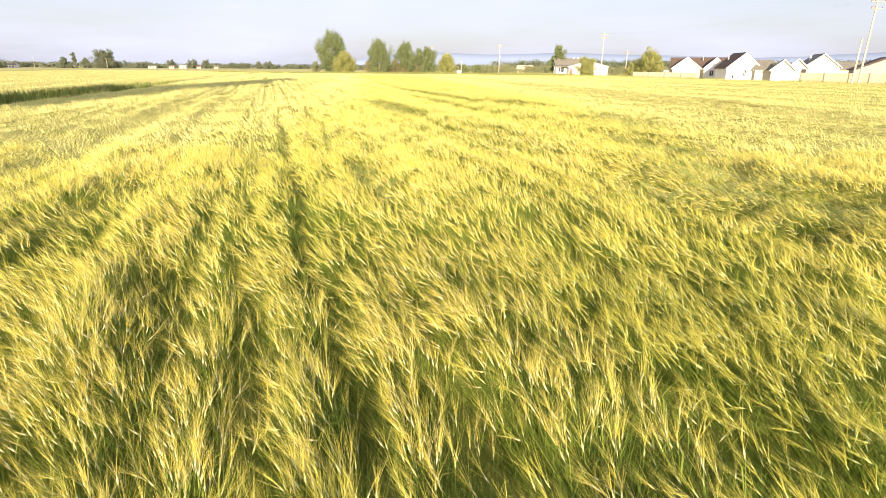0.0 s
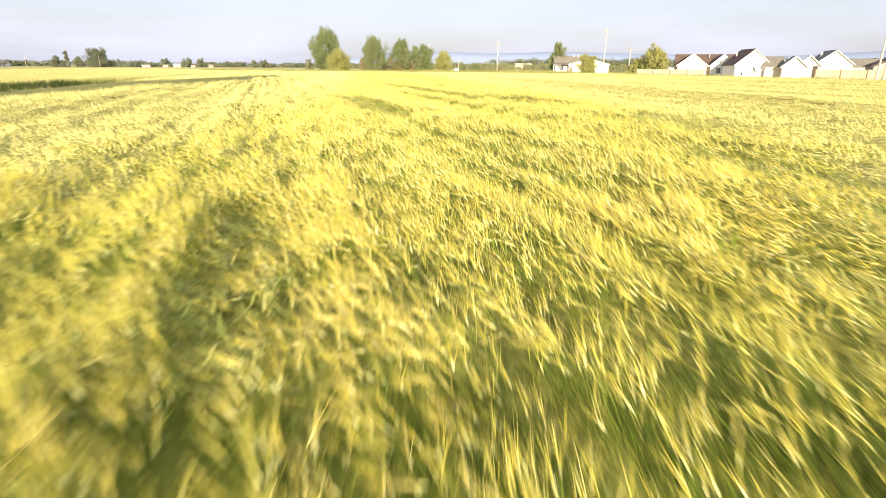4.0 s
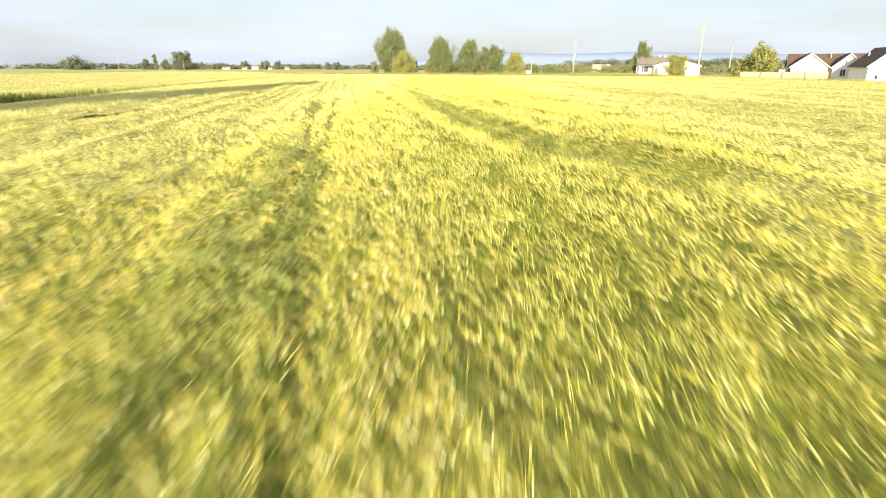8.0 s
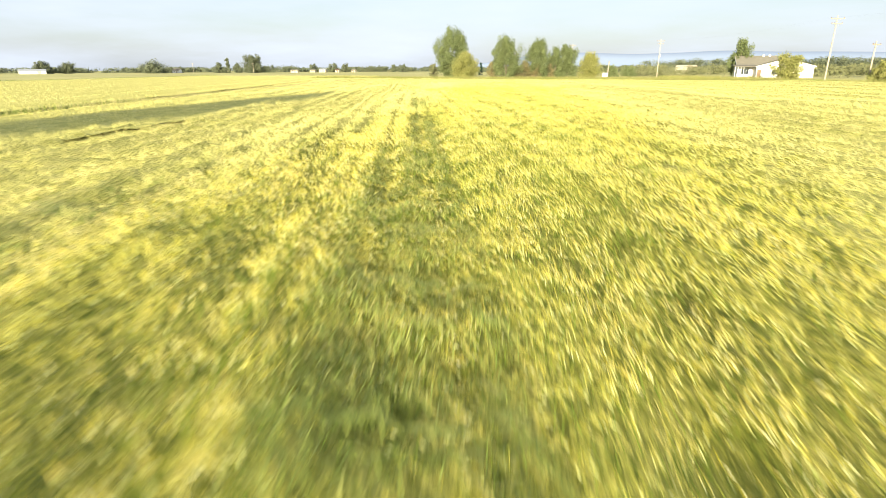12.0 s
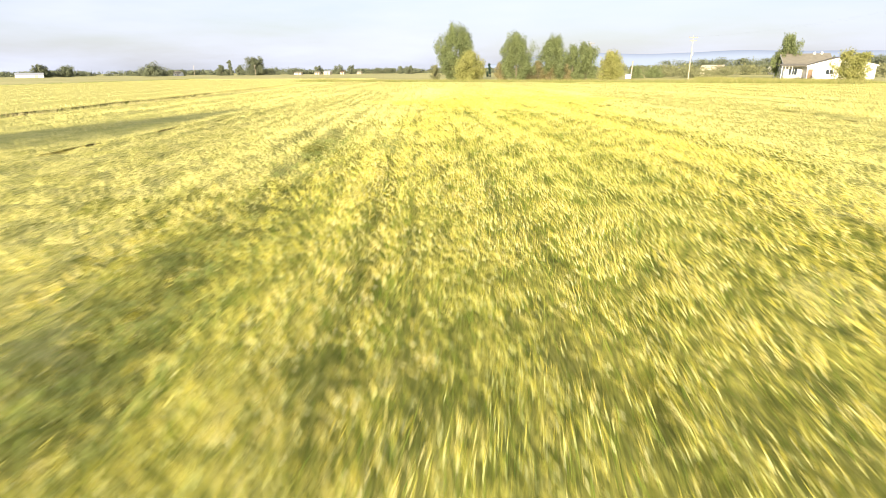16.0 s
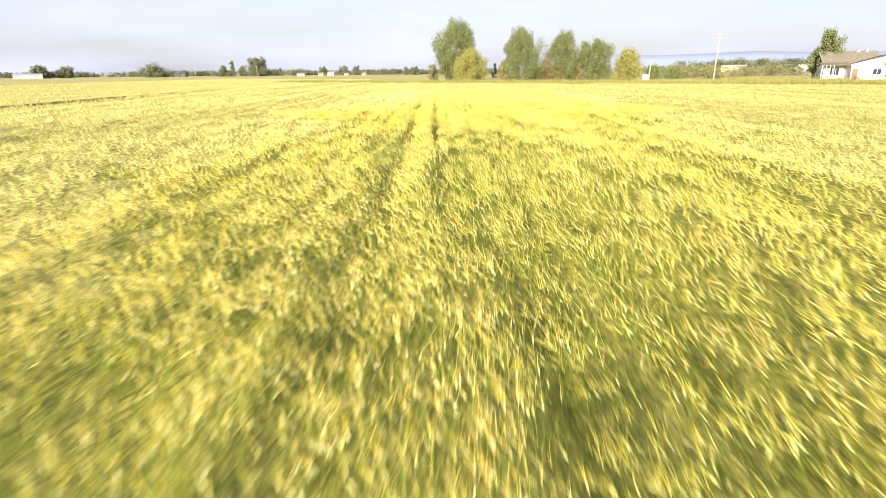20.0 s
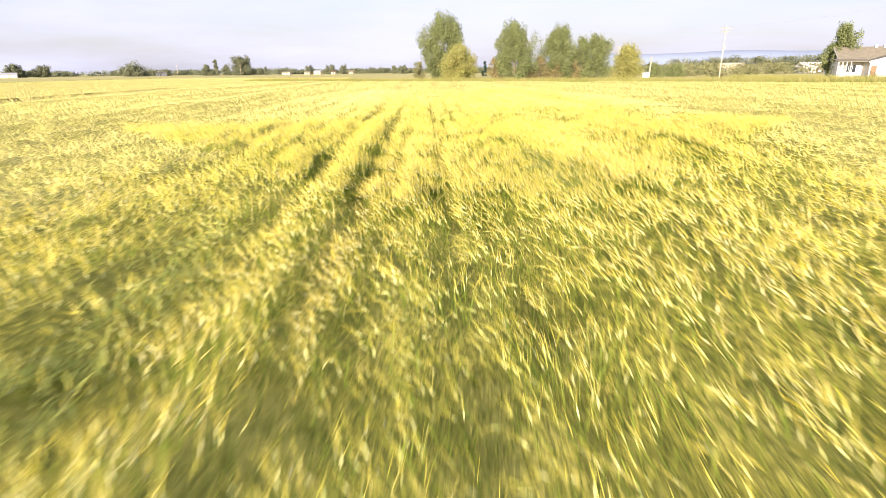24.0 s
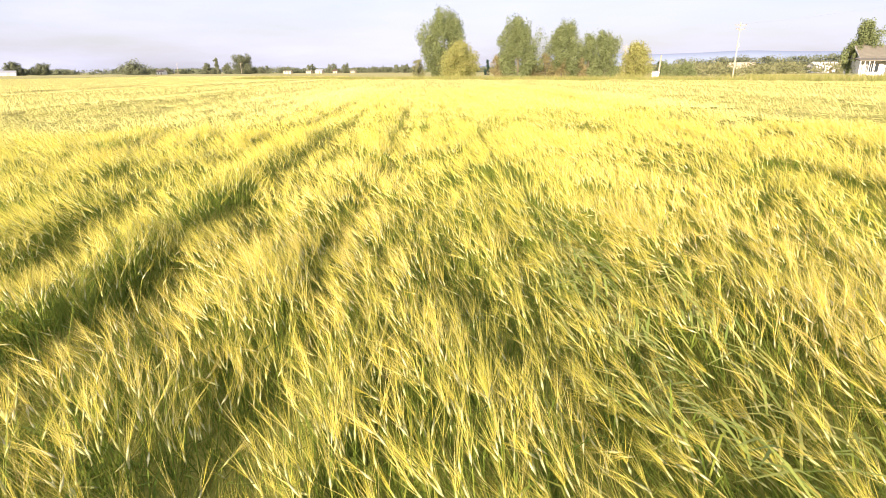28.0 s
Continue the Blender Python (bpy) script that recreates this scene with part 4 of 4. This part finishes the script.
# small far houses
for k, (x, y, w, d, eave, ridge, yaw, wall, rf) in enumerate((
        (-281.0, 562.0, 7, 5, 2.1, 2.9, 10, MAT_TAN, MAT_ROOFGREY), (-280.0, 600.0, 5, 5, 2.0, 3.0, 5, MAT_TAN, MAT_ROOFGREY), (-264.0, 590.0, 7, 5, 2.3, 3.6, 0, MAT_TAN, MAT_METAL),
        (-238.0, 610.0, 4, 4, 2.0, 3.2, -5, MAT_TAN, MAT_ROOFGREY), (-252.0, 600.0, 4, 4, 2.2, 3.4, 3, MAT_TAN, MAT_ROOF),
        (-400.0, 540.0, 7, 6, 2.6, 4.4, 12, MAT_WHITE, MAT_ROOFGREY), (74.0, 330.0, 8, 6, 2.4, 3.8, 10, MAT_WHITE, MAT_WHITE), (48.0, 345.0, 9, 6, 2.6, 4.0, -20, MAT_CREAM, MAT_TAN))):
    h = house_at("far_house", x, y, yaw, "small pale house among far trees")
    gable_block(h, -w / 2, w / 2, 0, d, eave, ridge, wall, rf, along_x=True, over=0.3)
    window(h, -w * 0.22, 0.9, 1.1, 1.1)
    door(h, w * 0.12, 0.9, 2.0)
h = house_at("barn", -474.0, 448.0, 46.0, "long low white barn with a pale metal roof", "barn")
gable_block(h, -10, 10, 0, 7, 2.4, 4.0, MAT_WHITE, MAT_METAL, along_x=True)
door(h, 5, 2.6, 2.1, 0.0, MAT_GREYWALL)
h = house_at("white_shed", 6.6, 236.6, -6.0, "low white shed beside the leaning post", "shed")
gable_block(h, -0.8, 0.8, 0, 1.2, 1.0, 1.25, MAT_WHITE, MAT_METAL, along_x=True, over=0.1)


def fence(points, height, panel_len, label):
    root = new("board_fence")
    root.location = (*points[0], 0)
    tagged(root, label, "fence")
    o = Vector((*points[0], 0))
    meshes = {}
    for (ax, ay), (bx, by) in zip(points, points[1:]):
        run = math.hypot(bx - ax, by - ay)
        count = max(1, round(run / panel_len))
        step = run / count
        yaw = math.degrees(math.atan2(by - ay, bx - ax))
        key = round(step, 3)
        if key not in meshes:
            bm = bmesh.new()
            n = int(step / 0.15)
            w = (step - 0.14) / n
            for k in range(n):
                add_box(bm, 0.07 + k * w + 0.006, 0.07 + (k + 1) * w - 0.006, -0.012, 0.012, 0.05, height - 0.05 + 0.02 * math.sin(k * 1.7))
            for z in (0.3, height - 0.35):
                add_box(bm, 0.0, step, 0.012, 0.06, z, z + 0.09)
            first = part("panel", bm, MAT_FENCE, root)
            pb = box(-0.06, 0.06, -0.06, 0.06, 0, height + 0.06, 0.01)
            meshes[key] = (first.data, part("post", pb, MAT_POST, root).data)
            bpy.data.objects.remove(first)
            bpy.data.objects.remove([c for c in root.children if c.data == meshes[key][1]][0])
        for k in range(count):
            x, y = ax + (bx - ax) * k / count, ay + (by - ay) * k / count
            for nm, me in zip(("panel", "post"), meshes[key]):
                ob = new(nm, me)
                ob.parent = root
                ob.matrix_basis = pose(x - o.x, y - o.y, 0, 0, 0, yaw)
    return root


fence(((45.4, 138.8), (56.6, 128.4)), 1.7, 3.6, "pale board fence behind the verge")
fence(((63.2, 102.4), (68.0, 97.0), (74.0, 91.0), (84.0, 82.0)), 1.9, 3.2, "tan board fence of the estate gardens")


# ---- power line ----
def utility_pole(x, y, height, label, arms=1, can=False, turn=0.0, tilt=0.0):
    root = new("utility_pole")
    root.matrix_world = pose(x, y, 0, 0, tilt, turn)
    tagged(root, label, "utility pole", group="power line")
    part("pole", tube([(0, 0, -0.2), (0, 0, height * 0.5), (0, 0, height)], [0.14, 0.12, 0.09], 12), MAT_POLE, root)
    for k in range(arms):
        z = height - 0.55 - 0.8 * k
        half = 1.2 - 0.25 * k
        arm = part("cross_arm", box(-half, half, -0.19, -0.09, z - 0.06, z + 0.06, 0.01), MAT_ARM, root)
        part("brace", tube([(-0.7, -0.13, z - 0.05), (0, -0.12, z - 0.55)], [0.02, 0.02], 6), MAT_METAL, arm)
        part("brace", tube([(0.7, -0.13, z - 0.05), (0, -0.12, z - 0.55)], [0.02, 0.02], 6), MAT_METAL, arm)
        for s in (-0.92, -0.4, 0.92):
            part("insulator", tube([(s * half, -0.14, z + 0.06), (s * half, -0.14, z + 0.12), (s * half, -0.14, z + 0.24)], [0.03, 0.065, 0.045], 8), MAT_GLAZE, arm)
    if can:
        c = part("transformer", tube([(0.3, 0, height * 0.55), (0.3, 0, height * 0.55 + 0.05), (0.3, 0, height * 0.55 + 0.75), (0.3, 0, height * 0.55 + 0.8)], [0.18, 0.21, 0.21, 0.15], 12), MAT_METAL, root)
        part("bracket", box(0.08, 0.2, -0.05, 0.05, height * 0.55 + 0.25, height * 0.55 + 0.4), MAT_METAL, c)
    return root


LINE_TURN = 14.7
POLES = ((21.9, 228.0, 11.2), (41.2, 151.6, 11.2), (56.6, 78.6, 11.4))
for k, (x, y, hgt) in enumerate(POLES):
    utility_pole(x, y, hgt, "weathered wooden power pole with crossed arms", 2, k == 0, LINE_TURN, 0.6)
utility_pole(46.9, 149.2, 6.9, "thin wooden pole with a short arm", 1, False, 40)
utility_pole(-5.0, 262.0, 11.5, "thin pale pole behind the trees", 1, False, 20)
utility_pole(2.0, 304.0, 10.0, "weathered wooden power pole with crossed arms", 2, False, LINE_TURN)
utility_pole(-372.0, 530.0, 9.5, "far wooden pole at the field road", 1, False, 30)
utility_pole(-300.0, 520.0, 9.0, "far wooden pole at the field road", 1, False, 30)
utility_pole(55.9, 78.9, 6.4, "short stub pole beside the power pole", 0, False, 0, 0.9)
ground_post = new("leaning_post")
ground_post.matrix_world = pose(7.4, 238.0, 0, 0, 3.0, 0)
tagged(ground_post, "stout leaning wooden post in the weeds", "post")
part("shaft", tube([(0, 0, -0.2), (0, 0, 2.5), (0, 0, 5.0)], [0.22, 0.2, 0.18], 10), MAT_ARM, ground_post)


def wires():
    ends = [POLES[0], POLES[1], POLES[2], (76.0, 2.0, 11.4)]
    c, s = math.cos(radians(LINE_TURN)), math.sin(radians(LINE_TURN))
    for side in (-1.1, -0.48, 1.1):
        for a, b in zip(ends, ends[1:]):
            pts = []
            for k in range(13):
                f = k / 12
                z = (a[2] + (b[2] - a[2]) * f) - 0.32 - 4 * 0.9 * f * (1 - f)
                pts.append((a[0] + (b[0] - a[0]) * f + side * c, a[1] + (b[1] - a[1]) * f + side * s, z))
            ob = part("power_wire", tube(pts, [0.0025] * 13, 4), MAT_METAL)
            tagged(ob, "thin sagging wire between the power poles", "wire", group="power wires")


wires()

# ---- field edges ----
def blades(name, x, y, height, rng, mat, label, width=0.012, per=3, lean=0.3, z=0.0):
    """Grass or weeds: bent blades in little tufts, one mesh."""
    x, y, height = np.repeat(x, per), np.repeat(y, per), np.repeat(height, per)
    n = len(x)
    x, y = x + rng.normal(0, 0.05, n), y + rng.normal(0, 0.05, n)
    a = rng.uniform(0, math.tau, n)
    h = height * rng.uniform(0.6, 1.1, n)
    o = np.stack([np.cos(a), np.sin(a), np.zeros(n)], 1)
    p = np.stack([-np.sin(a), np.cos(a), np.zeros(n)], 1)
    b = np.stack([x, y, np.full(n, z)], 1)
    m = b + o * (h * lean * 0.3)[:, None] + np.array([0, 0, 1.0]) * (h * 0.6)[:, None]
    t = b + o * (h * lean)[:, None] + np.array([0, 0, 1.0]) * h[:, None]
    v = np.stack([b - p * width, b + p * width, m + p * width * 0.8, m - p * width * 0.8, t], 1).reshape(-1, 3)
    base = np.arange(n)[:, None, None] * 5
    f = (base + np.array([(0, 1, 2), (0, 2, 3), (3, 2, 4)])[None]).reshape(-1, 3)
    ob = new(name, array_mesh(name, v, f, [mat]))
    return tagged(ob, label, "grass", kind="stuff")


def edges():
    rng = np.random.default_rng(21)
    # grassy ditch bank along the west side
    y = -14 + 214 * rng.random(13000) ** 1.3
    x = ditch_x(y) + rng.normal(-0.9, 0.55, len(y))
    tall = np.clip((82 - y) / 45, 0, 1)
    h = 0.52 + 0.25 * field_noise(x, y, 3, 61) + 0.38 * tall
    green = rng.random(len(y)) < 0.25 + 0.75 * tall
    blades("ditch_grass", x[green], y[green], h[green], rng, MAT_GRASS, "rank green grass along the ditch beside the barley", 0.02, 3)
    blades("ditch_straw", x[~green], y[~green], h[~green], rng, MAT_DRYGRASS, "short dry grass along the ditch", 0.02, 3)
    # weeds at the field's end
    x = rng.uniform(-75, 34, 10000)
    y = end_y(x) + 18 * rng.random(len(x)) ** 1.4
    ok = x < verge_x(y) + 14
    x, y = x[ok], y[ok]
    blades("verge_weeds", x, y, 0.9 + 0.5 * field_noise(x, y, 4, 62) + 0.15 * np.clip(x / 20, -0.5, 1), rng, MAT_VERGE, "olive and straw-coloured weeds at the end of the field", 0.02, 3, 0.5)
    x = rng.uniform(-75, 40, 5000)
    y = end_y(x) + rng.uniform(0.2, 6, len(x))
    blades("verge_grass", x, y, 0.7 + 0.3 * field_noise(x, y, 4, 63), rng, MAT_GRASS, "green grass at the end of the field", 0.03, 3)
    # verge under the power line
    y = rng.uniform(30, 215, 4500)
    x = verge_x(y) + 0.2 + 5 * rng.random(len(y))
    ok = ~((x > 61) & (y < 100))
    blades("verge_weeds", x[ok], y[ok], 0.7 + 0.4 * field_noise(x[ok], y[ok], 4, 64), rng, MAT_VERGE, "olive and dry weeds under the power line", 0.03, 3)
    # the next field to the west, past the ditch
    us, vs = np.arange(-110, -10, 0.8), np.arange(-40, 260, 1.6)
    west = sheet("west_barley", us, vs, lambda x, y: 0.56 + 0.12 * (field_noise(across(x, y), along(x, y) * 0.3, 2.2, 71) - 0.5) - 0.10 * np.clip(np.cos(across(x, y) * math.tau / 6.5) * 3 - 2, 0, 1),
                 MAT_WEST, lambda x, y: (x < ditch_x(y) - 1.9) & (x > ditch_x(y) - 78) & (y < 215 - 0.3 * x))
    tagged(west, "pale barley of the neighbouring field", "crop", kind="stuff")
    x, y = rng.uniform(-150, -15, 330000), rng.uniform(10, 250, 330000)
    d = off_line(x, y)
    ok = (x < ditch_x(y) - 1.8) & (x > ditch_x(y) - 78) & (y < 214 - 0.3 * x) & (rng.random(len(x)) < 13000 / d ** 2 / 10.2)
    strands("west_barley_tops", x[ok], y[ok], rng, 0.0007 * d[ok], 0.60 + 0.12 * (field_noise(across(x[ok], y[ok]), along(x[ok], y[ok]) * 0.3, 2.2, 71) - 0.5), label="pale barley tops of the neighbouring field")
    # green strip beyond it
    y = rng.uniform(20, 260, 2500)
    x = ditch_x(y) - 78 - 8 * rng.random(len(y))
    blades("headland_grass", x, y, 0.5 + 0.4 * field_noise(x, y, 6, 73), rng, MAT_GRASS, "green headland grass past the second field", 0.05, 3)


edges()
